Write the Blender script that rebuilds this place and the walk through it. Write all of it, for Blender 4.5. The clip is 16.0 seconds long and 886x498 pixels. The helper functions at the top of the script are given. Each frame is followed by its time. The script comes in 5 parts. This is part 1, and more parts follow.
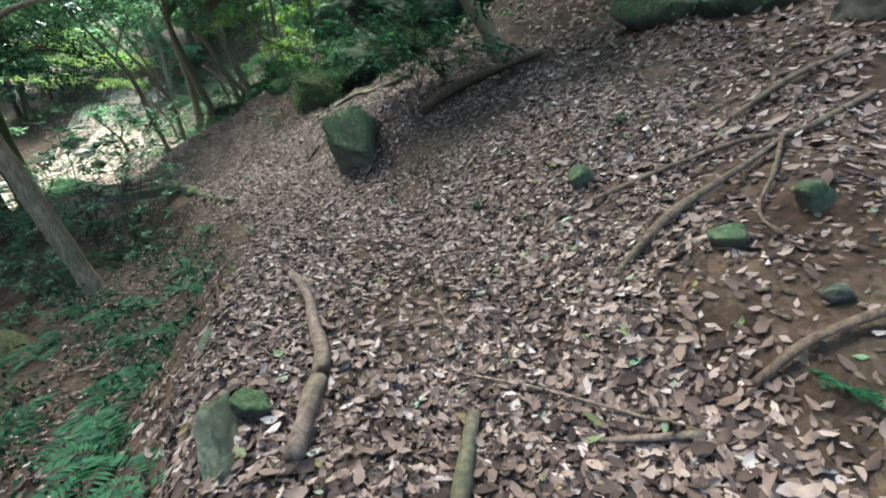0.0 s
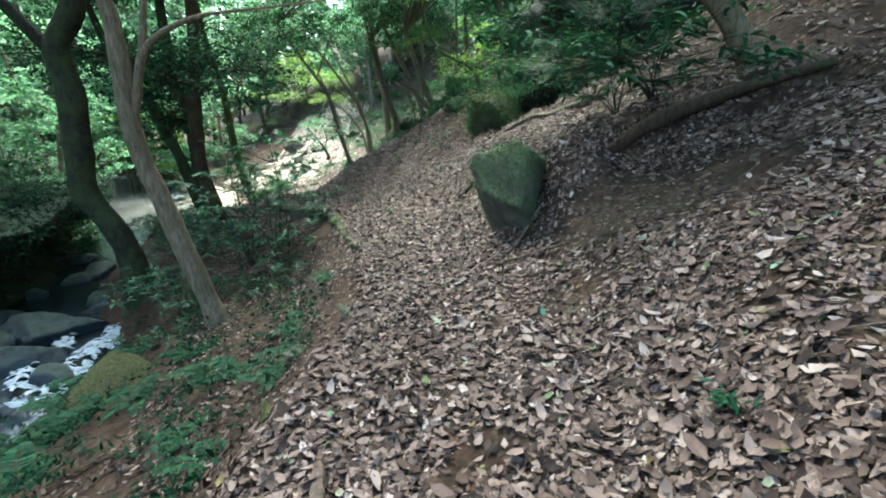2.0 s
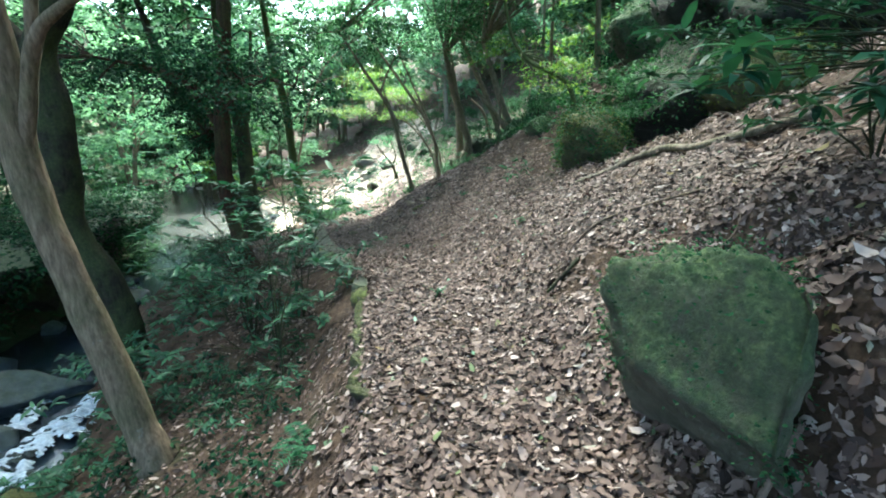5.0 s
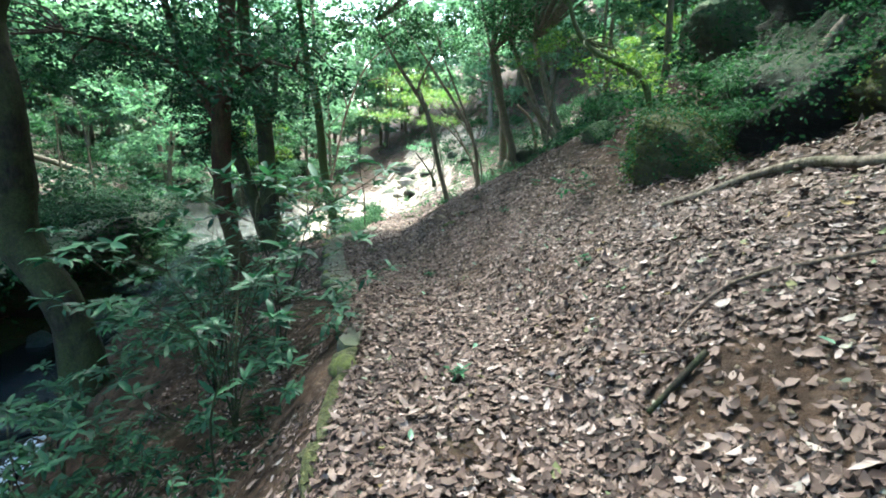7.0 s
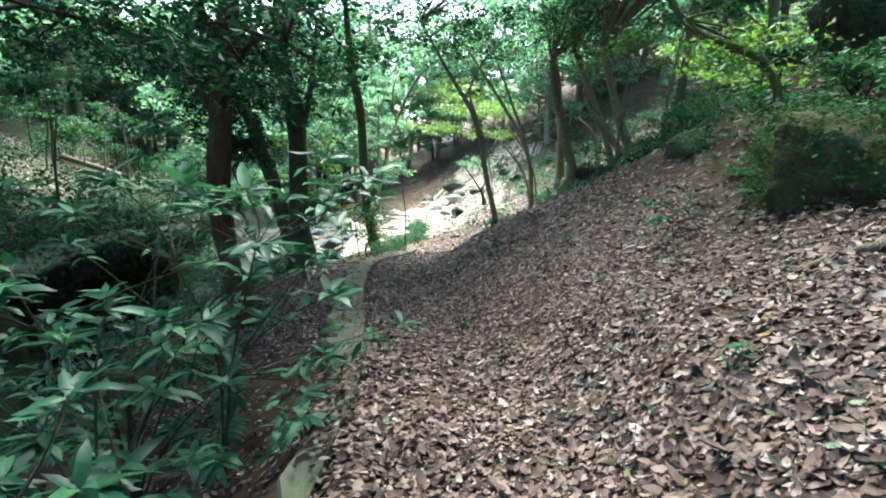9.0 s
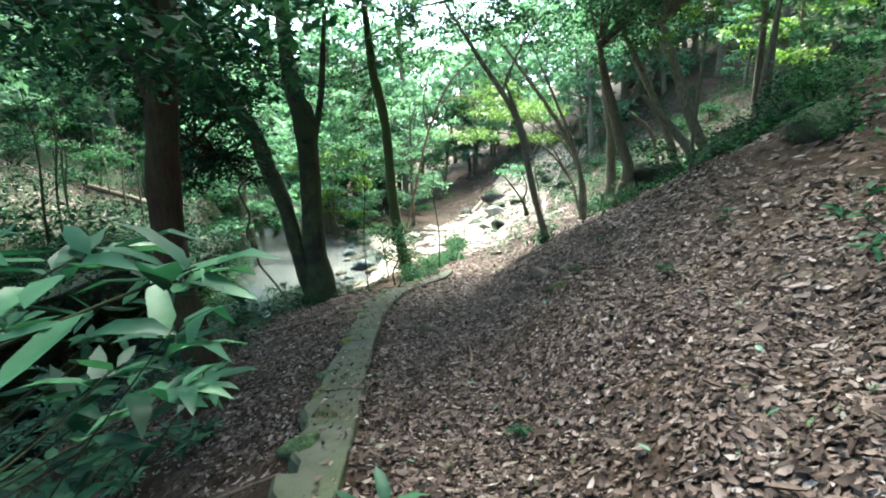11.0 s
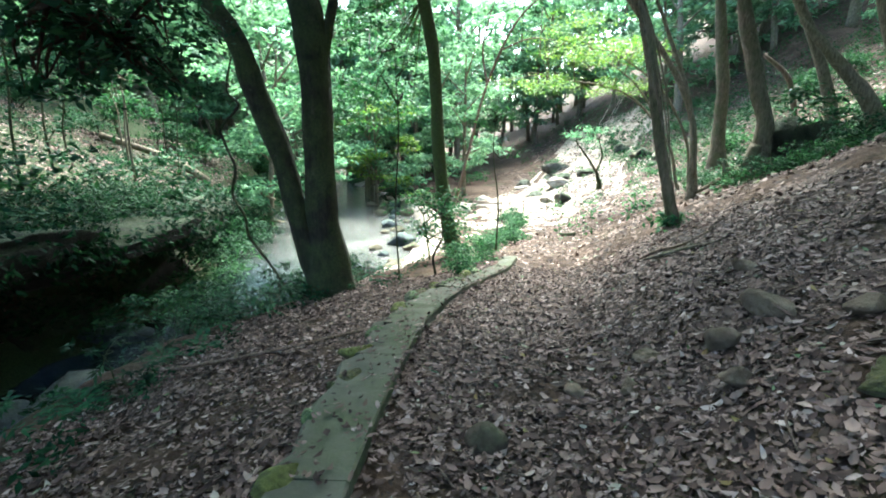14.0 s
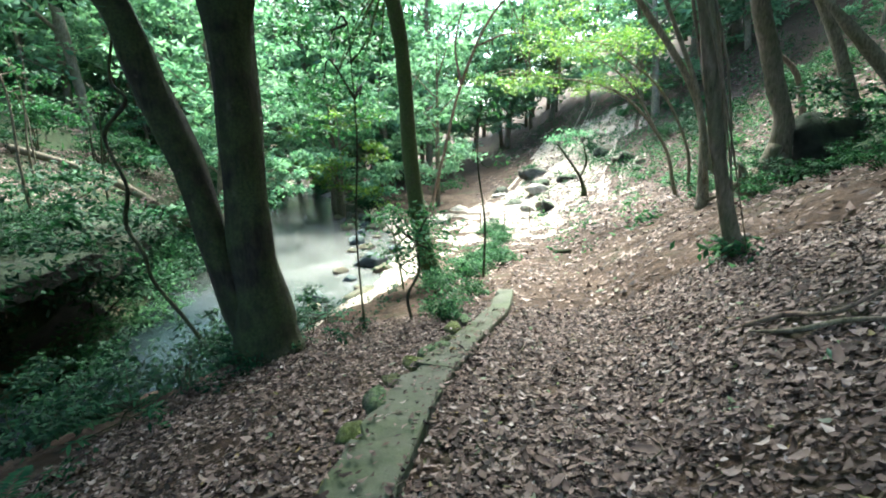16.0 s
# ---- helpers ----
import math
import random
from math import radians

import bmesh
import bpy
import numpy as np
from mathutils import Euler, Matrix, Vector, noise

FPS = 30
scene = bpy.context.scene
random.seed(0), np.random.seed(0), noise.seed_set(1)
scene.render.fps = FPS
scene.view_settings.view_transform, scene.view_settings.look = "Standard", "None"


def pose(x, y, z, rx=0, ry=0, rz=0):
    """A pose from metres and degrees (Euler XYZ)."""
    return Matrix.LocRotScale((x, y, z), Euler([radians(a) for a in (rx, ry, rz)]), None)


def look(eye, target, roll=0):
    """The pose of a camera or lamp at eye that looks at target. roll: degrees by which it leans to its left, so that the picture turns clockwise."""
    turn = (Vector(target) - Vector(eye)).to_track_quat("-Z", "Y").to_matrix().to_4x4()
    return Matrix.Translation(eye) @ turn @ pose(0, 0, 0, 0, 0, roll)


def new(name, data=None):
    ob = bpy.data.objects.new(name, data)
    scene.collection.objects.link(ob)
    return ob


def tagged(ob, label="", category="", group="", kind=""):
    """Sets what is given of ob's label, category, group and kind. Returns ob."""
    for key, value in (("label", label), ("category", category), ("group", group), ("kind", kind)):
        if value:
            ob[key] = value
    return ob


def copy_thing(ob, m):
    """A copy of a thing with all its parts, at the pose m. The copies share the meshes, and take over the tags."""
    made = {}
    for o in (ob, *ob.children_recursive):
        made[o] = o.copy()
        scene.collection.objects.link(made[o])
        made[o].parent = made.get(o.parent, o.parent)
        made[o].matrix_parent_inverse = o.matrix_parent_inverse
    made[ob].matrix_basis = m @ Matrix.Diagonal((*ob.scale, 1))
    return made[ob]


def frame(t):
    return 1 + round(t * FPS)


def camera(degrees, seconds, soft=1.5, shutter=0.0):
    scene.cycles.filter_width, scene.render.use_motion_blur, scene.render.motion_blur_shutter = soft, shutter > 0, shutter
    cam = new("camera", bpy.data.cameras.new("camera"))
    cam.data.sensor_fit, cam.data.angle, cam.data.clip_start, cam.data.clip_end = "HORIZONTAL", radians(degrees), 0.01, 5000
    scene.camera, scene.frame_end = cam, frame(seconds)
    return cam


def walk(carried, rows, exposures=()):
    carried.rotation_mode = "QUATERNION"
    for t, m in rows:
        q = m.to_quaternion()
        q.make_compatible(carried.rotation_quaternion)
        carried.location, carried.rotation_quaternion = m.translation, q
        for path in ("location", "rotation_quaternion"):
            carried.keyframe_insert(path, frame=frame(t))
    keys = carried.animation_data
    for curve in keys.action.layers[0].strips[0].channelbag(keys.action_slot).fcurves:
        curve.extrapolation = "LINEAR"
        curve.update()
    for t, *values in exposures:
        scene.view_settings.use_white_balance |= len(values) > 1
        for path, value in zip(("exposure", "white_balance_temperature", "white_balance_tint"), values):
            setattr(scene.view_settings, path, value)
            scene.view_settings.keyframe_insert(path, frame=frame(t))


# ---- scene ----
cam = camera(88.8, 16.0, soft=1.9)
PATH = [
    (0, (0.000, 0.000, 1.500), (0.837, 1.687, 0.826), -2.30),
    (0.5, (0.307, 0.380, 1.526), (0.962, 2.144, 0.849), -1.84),
    (1, (0.478, 0.857, 1.558), (0.989, 2.668, 0.879), -1.85),
    (1.5, (0.638, 1.303, 1.582), (0.987, 3.164, 0.936), -1.80),
    (2, (0.785, 1.908, 1.630), (0.935, 3.811, 1.035), -1.59),
    (2.5, (0.816, 2.339, 1.736), (0.859, 4.252, 1.155), -1.55),
    (3, (0.838, 2.746, 1.819), (0.838, 4.661, 1.242), -1.63),
    (3.5, (0.902, 3.249, 1.793), (0.863, 5.166, 1.227), -1.47),
    (4, (0.919, 3.755, 1.761), (0.857, 5.677, 1.209), -1.39),
    (6.5, (0.888, 6.000, 1.677), (0.589, 7.914, 1.182), 0.88),
    (7, (0.860, 6.440, 1.608), (0.543, 8.353, 1.119), 0.99),
    (7.5, (0.835, 6.890, 1.591), (0.514, 8.805, 1.114), 1.25),
    (8, (0.770, 7.277, 1.557), (0.380, 9.186, 1.105), 1.79),
    (8.5, (0.722, 7.755, 1.512), (0.272, 9.654, 1.074), 1.62),
    (9, (0.646, 8.203, 1.448), (0.111, 10.083, 1.026), 1.80),
    (11.5, (-0.074, 10.807, 1.218), (-0.802, 12.634, 0.854), -1.57),
    (12, (-0.332, 11.464, 1.096), (-1.079, 13.284, 0.736), -1.22),
    (12.5, (-0.642, 11.999, 0.986), (-1.460, 13.785, 0.611), -0.68),
    (13, (-0.876, 12.561, 0.852), (-1.777, 14.288, 0.403), -0.31),
    (13.5, (-1.068, 12.937, 0.770), (-1.962, 14.656, 0.278), -0.35),
    (14, (-1.345, 13.278, 0.734), (-2.238, 15.000, 0.248), 0.15),
    (14.5, (-1.531, 13.715, 0.692), (-2.436, 15.435, 0.222), 0.26),
    (15, (-1.754, 14.138, 0.705), (-2.666, 15.856, 0.238), -0.11),
    (15.5, (-1.977, 14.533, 0.691), (-2.872, 16.260, 0.225), -0.29),
    (16, (-2.296, 15.041, 0.683), (-3.088, 16.819, 0.224), -0.79),
]

walk(cam, [(t, look(eye, target, roll)) for t, eye, target, roll in PATH], exposures=((0, 3.25, 6250, -1.0), (3.5, 3.48, 6000, -6.0), (7.5, 3.6, 6000, -1.0), (9, 3.45, 6000, 0.0), (12, 3.62, 6150, -3.0), (14.5, 3.76, 6000, -1.0), (16, 3.55, 6050, -2.0)))

# ---- sky and sun ----
SUN_HEIGHT, SUN_TURN = 58.0, 20.0
world = bpy.data.worlds.new("sky")
scene.world = world
world.use_nodes = True
wn = world.node_tree
sky = wn.nodes.new("ShaderNodeTexSky")
sky.sky_type, sky.sun_disc = "NISHITA", False
sky.sun_elevation, sky.sun_rotation = radians(SUN_HEIGHT), radians(-SUN_TURN)
sky.air_density, sky.dust_density, sky.ozone_density = 1.0, 3.0, 1.0
wn.links.new(sky.outputs["Color"], wn.nodes["Background"].inputs["Color"])
wn.nodes["Background"].inputs["Strength"].default_value = 0.12
sun = new("sun", bpy.data.lights.new("sun", "SUN"))
sun.data.energy, sun.data.angle, sun.data.color = 3.0, radians(30), (1.0, 0.96, 0.9)
_a, _h = radians(SUN_TURN), radians(SUN_HEIGHT)
sun.matrix_world = look((-math.sin(_a) * math.cos(_h) * 60, math.cos(_a) * math.cos(_h) * 60, math.sin(_h) * 60), (0, 0, 0))
scene.view_settings.exposure = 0.0


# ---- materials ----
class Mat:
    """A small helper to wire a procedural material."""

    def __init__(self, name):
        self.m = bpy.data.materials.new(name)
        self.m.use_nodes = True
        self.n, self.l = self.m.node_tree.nodes, self.m.node_tree.links
        self.bsdf = self.n["Principled BSDF"]
        self.out = self.n["Material Output"]
        self.pos = self.n.new("ShaderNodeNewGeometry")

    def node(self, kind, **values):
        made = self.n.new(kind)
        for k, v in values.items():
            made.inputs[k.replace("_", " ")].default_value = v
        return made

    def noise(self, scale, detail=4.0, rough=.55, stretch=None):
        t = self.node("ShaderNodeTexNoise", Scale=scale, Detail=detail, Roughness=rough)
        source = self.pos.outputs["Position"]
        if stretch:
            m = self.n.new("ShaderNodeMapping")
            m.inputs["Scale"].default_value = stretch
            self.l.new(source, m.inputs["Vector"])
            source = m.outputs["Vector"]
        self.l.new(source, t.inputs["Vector"])
        return t.outputs["Fac"]

    def cells(self, scale):
        t = self.node("ShaderNodeTexVoronoi", Scale=scale)
        self.l.new(self.pos.outputs["Position"], t.inputs["Vector"])
        return t

    def ramp(self, fac, *stops):
        r = self.n.new("ShaderNodeValToRGB")
        e = r.color_ramp.elements
        while len(e) < len(stops):
            e.new(0.5)
        for el, (p, c) in zip(e, stops):
            el.position, el.color = p, (*c, 1) if len(c) == 3 else c
        self.l.new(fac, r.inputs["Fac"])
        return r.outputs["Color"]

    def mix(self, fac, a, b, kind="MIX"):
        m = self.n.new("ShaderNodeMix")
        m.data_type, m.blend_type = "RGBA", kind
        for value, where in ((fac, 0), (a, 6), (b, 7)):
            if isinstance(value, (int, float)):
                m.inputs[where].default_value = value
            elif isinstance(value, tuple):
                m.inputs[where].default_value = (*value, 1)
            else:
                self.l.new(value, m.inputs[where])
        return m.outputs[2]

    def up(self, low, high):
        """0 to 1 as a face turns from sideways to upwards."""
        s = self.n.new("ShaderNodeSeparateXYZ")
        self.l.new(self.pos.outputs["Normal"], s.inputs[0])
        r = self.node("ShaderNodeMapRange", From_Min=low, From_Max=high)
        self.l.new(s.outputs["Z"], r.inputs["Value"])
        return r.outputs["Result"]

    def times(self, a, b, kind="MULTIPLY"):
        m = self.n.new("ShaderNodeMath")
        m.operation = kind
        for value, where in ((a, 0), (b, 1)):
            if isinstance(value, (int, float)):
                m.inputs[where].default_value = value
            else:
                self.l.new(value, m.inputs[where])
        return m.outputs[0]

    def bump(self, fac, strength, distance=.01):
        b = self.node("ShaderNodeBump", Strength=strength, Distance=distance)
        self.l.new(fac, b.inputs["Height"])
        self.l.new(b.outputs["Normal"], self.bsdf.inputs["Normal"])

    def finish(self, color, roughness=.8, spec=.3):
        if isinstance(color, tuple):
            self.bsdf.inputs["Base Color"].default_value = (*color, 1)
        else:
            self.l.new(color, self.bsdf.inputs["Base Color"])
        self.bsdf.inputs["Roughness"].default_value = roughness
        self.bsdf.inputs["Specular IOR Level"].default_value = spec
        return self.m


def soil_material(name="soil", moss=.55, pale=0.0, dry=1.0):
    m = Mat(name)
    earth = m.ramp(m.noise(7, 8, .65), (.3, (.01, .0065, .0045)), (.55, (.036, .022, .014)), (.75, (.08, .05, .031)))
    cells = m.cells(27)
    leaf = m.ramp(cells.outputs["Color"], (.1, (.05, .032, .022)), (.45, (.13, .088, .062)), (.8, (.24, .17, .125)), (1, (.33, .25, .19)))
    cover = m.ramp(m.noise(1.7, 5, .6), (.42, (0, 0, 0)), (.56, (1, 1, 1)))
    color = m.mix(m.times(cover, .22 * dry), earth, leaf)
    green = m.times(m.ramp(m.noise(.9, 6, .7), (.55 - (moss - .55) * .6, (0, 0, 0)), (.68 - (moss - .55) * .6, (1, 1, 1))), moss)
    color = m.mix(green, color, m.ramp(m.noise(30, 3), (.3, (.01, .018, .008)), (.7, (.035, .055, .02))))
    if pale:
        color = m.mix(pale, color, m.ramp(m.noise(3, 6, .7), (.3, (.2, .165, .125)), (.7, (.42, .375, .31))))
    m.bump(m.noise(45, 6, .7), .8, .03)
    return m.finish(color, .95, .15)


def leaf_material(name, stops, gloss=.45, through_light=.35, spec=.4):
    m = Mat(name)
    color = m.ramp(m.pos.outputs["Random Per Island"], *stops)
    color = m.mix(.5, color, m.ramp(m.noise(22, 3), (.25, (.35, .35, .35)), (.7, (1, 1, 1))), "MULTIPLY")
    m.finish(color, gloss, spec)
    if through_light:
        glow = m.n.new("ShaderNodeBsdfTranslucent")
        bright = m.mix(1.0, color, (1.0, 1.22, .85), "MULTIPLY")
        m.l.new(bright, glow.inputs["Color"])
        both = m.n.new("ShaderNodeMixShader")
        both.inputs[0].default_value = through_light
        m.l.new(m.bsdf.outputs[0], both.inputs[1])
        m.l.new(glow.outputs[0], both.inputs[2])
        m.l.new(both.outputs[0], m.out.inputs["Surface"])
    return m.m


def bark_material(name, dark, light, moss):
    m = Mat(name)
    grain = m.noise(26, 6, .7, (1, 1, .22))
    color = m.ramp(grain, (.3, dark), (.62, light), (.85, tuple(min(1, c * 1.5) for c in light)))
    patches = m.ramp(m.noise(2.6, 5, .65), (.5 - moss * .3, (0, 0, 0)), (.66 - moss * .2, (1, 1, 1)))
    color = m.mix(m.times(patches, .25 + .6 * moss), color, m.ramp(m.noise(40, 3), (.3, (.02, .035, .012)), (.7, (.075, .1, .03))))
    lichen = m.ramp(m.noise(9, 4, .6), (.66, (0, 0, 0)), (.72, (1, 1, 1)))
    color = m.mix(m.times(lichen, .3), color, tuple(min(.3, c * 2.6 + .02) for c in light))
    m.bump(m.noise(60, 6, .75, (1, 1, .2)), .9, .02)
    return m.finish(color, .9, .2)


def rock_material(name, low, high, moss, tint=((.014, .032, .013), (.06, .105, .04), (.17, .235, .09))):
    m = Mat(name)
    color = m.ramp(m.noise(5, 8, .65), (.3, low), (.7, high))
    cover = m.times(m.up(-.8 + (1 - moss) * 1.4, .45 + (1 - moss) * .8), m.ramp(m.noise(3.2, 6, .7), (.26, (0, 0, 0)), (.5, (1, 1, 1))))
    green = m.ramp(m.noise(26, 5, .7), (.25, tint[0]), (.5, tint[1]), (.72, tint[2]))
    color = m.mix(m.times(cover, min(1, moss * 1.2)), color, green)
    m.bump(m.times(m.noise(38, 7, .75), m.noise(9, 5, .7)), 1.0, .12)
    return m.finish(color, .85, .3)


def water_material():
    m = Mat("water")
    m.bump(m.noise(5, 5, .6), .3, .06)
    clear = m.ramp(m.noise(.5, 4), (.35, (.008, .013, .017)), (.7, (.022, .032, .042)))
    # silty pond tone, paled further to stand in for the sky's reflection
    silt_sheen = m.ramp(m.noise(.8, 5), (.35, (.07, .073, .068)), (.7, (.13, .132, .122)))
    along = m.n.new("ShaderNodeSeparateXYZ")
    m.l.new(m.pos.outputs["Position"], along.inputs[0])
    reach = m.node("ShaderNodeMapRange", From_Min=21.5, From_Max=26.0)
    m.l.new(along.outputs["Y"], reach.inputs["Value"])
    return m.finish(m.mix(reach.outputs["Result"], clear, silt_sheen), .06, .7)


SOIL = soil_material()
MOSSY_SOIL = soil_material("mossy_forest_floor", .9)
WET_SOIL = soil_material("wet_bank_soil", .5, 0, .25)
# pale gravel, made paler still to hold the sunlight on the open bank
PALE_SOIL = soil_material("pale_sunlit_gravel", .2, .85)
LITTER = leaf_material("dry_leaf", ((0, (.011, .0068, .0056)), (.22, (.037, .0225, .018)), (.48, (.086, .056, .045)), (.74, (.15, .104, .085)), (.93, (.23, .17, .145)), (.985, (.36, .295, .265)), (.993, (.06, .12, .05)), (1, (.16, .11, .04))), .68, 0, .15)
BROADLEAF = leaf_material("broad_leaf", ((0, (.012, .042, .02)), (.5, (.032, .095, .04)), (1, (.075, .17, .062))), .6, .36, .09)
SHRUBLEAF = leaf_material("glossy_shrub_leaf", ((0, (.009, .04, .023)), (.6, (.024, .082, .042)), (1, (.055, .145, .068))), .45, .32, .16)
DARKLEAF = leaf_material("dark_leaf", ((0, (.007, .026, .013)), (.6, (.018, .056, .027)), (1, (.042, .105, .045))), .65, .3, .1)
PALELEAF = leaf_material("pale_leaf", ((0, (.06, .14, .03)), (.5, (.13, .23, .04)), (1, (.24, .31, .06))), .5, .5, .25)
# far and hazy leaves: distance haze is put into these paler colours
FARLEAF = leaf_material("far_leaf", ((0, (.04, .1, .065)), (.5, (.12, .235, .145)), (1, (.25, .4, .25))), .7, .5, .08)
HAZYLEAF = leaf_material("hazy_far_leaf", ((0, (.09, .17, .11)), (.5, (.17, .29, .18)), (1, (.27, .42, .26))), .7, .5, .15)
MOSSLEAF = leaf_material("olive_moss_tuft", ((0, (.035, .045, .012)), (.6, (.1, .12, .03)), (1, (.19, .2, .055))), .8, .2, .05)
FERNLEAF = leaf_material("fern_leaf", ((0, (.009, .045, .022)), (1, (.032, .112, .046))), .6, .3, .12)
# darker leaf copy, with the bank's shade put into its colour
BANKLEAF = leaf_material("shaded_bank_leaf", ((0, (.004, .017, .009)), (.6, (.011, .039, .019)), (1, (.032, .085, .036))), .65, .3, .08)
BARK_RED = bark_material("reddish_bark", (.007, .004, .003), (.043, .021, .012), .12)
BARK_BROWN = bark_material("brown_bark", (.03, .023, .017), (.16, .125, .094), .3)
BARK_DARK = bark_material("dark_bark", (.004, .0035, .0025), (.026, .021, .015), .4)
BARK_GREY = bark_material("grey_bark", (.035, .027, .02), (.22, .18, .135), .22)
BARK_MOSS = bark_material("mossy_bark", (.02, .018, .012), (.08, .07, .045), 1.0)
BARK_WARM = bark_material("warm_brown_bark", (.05, .034, .022), (.2, .15, .1), .18)
ROTTEN = bark_material("rotten_dark_wood", (.01, .006, .004), (.062, .04, .027), .06)
ROOTWOOD = bark_material("earthy_root_bark", (.03, .02, .014), (.15, .104, .075), .1)
DEADWOOD = bark_material("dead_wood", (.045, .03, .023), (.19, .135, .105), .1)
BROWNSTONE = rock_material("brown_stone", (.035, .026, .018), (.14, .105, .075), .3)
ROCK = rock_material("grey_rock", (.03, .028, .024), (.13, .122, .105), .35)
BOULDERSTONE = rock_material("half_mossy_rock", (.04, .036, .026), (.17, .15, .115), .9)
MOSSROCK = rock_material("mossy_rock", (.03, .028, .022), (.12, .11, .088), .95)
OLIVEMOSS = rock_material("yellow_green_moss", (.05, .05, .03), (.12, .11, .07), 1.0, ((.03, .04, .01), (.11, .13, .03), (.2, .22, .06)))
OLIVEROCK = rock_material("olive_mossy_rock", (.025, .022, .015), (.1, .088, .062), .97, ((.016, .02, .006), (.062, .07, .02), (.13, .135, .04)))
# near black: the undercut's shade is in the colour; serves other dark rocks too
DARKROCK = rock_material("dark_shade_rock", (.006, .006, .005), (.028, .027, .022), .4)
WETROCK = rock_material("wet_rock", (.022, .03, .036), (.075, .098, .113), .25)
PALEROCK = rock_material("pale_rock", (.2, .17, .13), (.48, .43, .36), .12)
TANROCK = rock_material("tan_stone", (.09, .062, .042), (.27, .205, .145), .12)
KERBSTONE = rock_material("mossy_stone", (.085, .083, .062), (.2, .195, .15), .5)


def concrete_material():
    """Old smooth concrete, damp and stained, with a thin film of moss in patches."""
    m = Mat("mossy_concrete")
    color = m.ramp(m.noise(4, 8, .6), (.3, (.05, .053, .038)), (.7, (.098, .1, .075)))
    film = m.ramp(m.noise(2.1, 6, .65), (.42, (0, 0, 0)), (.62, (1, 1, 1)))
    color = m.mix(m.times(film, .65), color, m.ramp(m.noise(60, 4, .7), (.3, (.03, .046, .018)), (.7, (.075, .095, .036))))
    color = m.mix(m.times(m.ramp(m.noise(14, 5, .7), (.6, (0, 0, 0)), (.7, (1, 1, 1))), .5), color, (.05, .05, .038))
    m.bump(m.noise(55, 7, .7), .5, .012)
    return m.finish(color, .85, .2)


CONCRETE = concrete_material()
WATER = water_material()
FOAM = Mat("foam")
FOAM.bump(FOAM.noise(25, 5), 1.0, .05)
FOAM = FOAM.finish(FOAM.ramp(FOAM.noise(9, 6, .7), (.35, (.09, .13, .17)), (.66, (.46, .54, .62))), .3, .5)
RUST = Mat("rusty_iron")
RUST = RUST.finish(RUST.ramp(RUST.noise(30, 5), (.3, (.03, .022, .018)), (.7, (.12, .06, .035))), .7)


# ---- small tools ----
def mesh_of(name, verts, faces, material, smooth=False):
    me = bpy.data.meshes.new(name)
    me.from_pydata(verts if isinstance(verts, list) else np.asarray(verts).tolist(), [], faces if isinstance(faces, list) else np.asarray(faces).tolist())
    me.materials.append(material)
    if smooth:
        me.shade_smooth()
    me.update()
    return me


def part(name, me, parent, label="", kind=""):
    ob = new(name, me)
    ob.parent = parent
    return tagged(ob, label, kind=kind)


def thing(name, label, category, place=(0, 0, 0), group=""):
    ob = new(name)
    ob.location = place
    return tagged(ob, label, category, group)


def spline(points, steps=5):
    """A smooth line through the points (Catmull-Rom)."""
    p = np.asarray(points, float)
    p = np.vstack([2 * p[0] - p[1], p, 2 * p[-1] - p[-2]])
    out = []
    for i in range(1, len(p) - 2):
        for t in np.arange(steps) / steps:
            a, b, c, d = p[i - 1 : i + 3]
            out.append(.5 * (2 * b + (c - a) * t + (2 * a - 5 * b + 4 * c - d) * t * t + (3 * b - a - 3 * c + d) * t ** 3))
    return np.array(out + [p[-2]])


def tube(points, radii, sides=9, rough=.07, steps=5, seed=0):
    """Vertices and faces of a tapering, slightly lumpy tube."""
    line = spline(points, steps)
    r = np.interp(np.linspace(0, 1, len(line)), np.linspace(0, 1, len(radii)), radii)
    rng = np.random.default_rng(seed)
    verts, ref = [], np.array([.31, .95, .05])
    phase = rng.uniform(0, 6.28, 6)
    for k, c in enumerate(line):
        way = line[min(k + 1, len(line) - 1)] - line[max(k - 1, 0)]
        way /= np.linalg.norm(way) + 1e-9
        u = np.cross(way, ref)
        if np.linalg.norm(u) < .1:
            u = np.cross(way, (1, 0, 0))
        u /= np.linalg.norm(u)
        v = np.cross(way, u)
        for s in range(sides):
            a = 2 * math.pi * s / sides
            lump = 1 + rough * (math.sin(2 * a + phase[0] + k * .35) + .7 * math.sin(3 * a + phase[1] - k * .6) + .6 * math.sin(k * 1.3 + phase[2])) + rng.normal(0, rough * .25)
            verts.append(c + r[k] * lump * (math.cos(a) * u + math.sin(a) * v))
    faces = [(k * sides + s, k * sides + (s + 1) % sides, (k + 1) * sides + (s + 1) % sides, (k + 1) * sides + s) for k in range(len(line) - 1) for s in range(sides)]
    faces += [tuple(range(sides))[::-1], tuple((len(line) - 1) * sides + s for s in range(sides))]
    return np.array(verts), faces


def joined(pieces):
    """Several (verts, faces) as one."""
    verts, faces, n = [], [], 0
    for v, f in pieces:
        verts.append(np.asarray(v))
        faces += [tuple(i + n for i in face) for face in f]
        n += len(v)
    return np.vstack(verts), faces


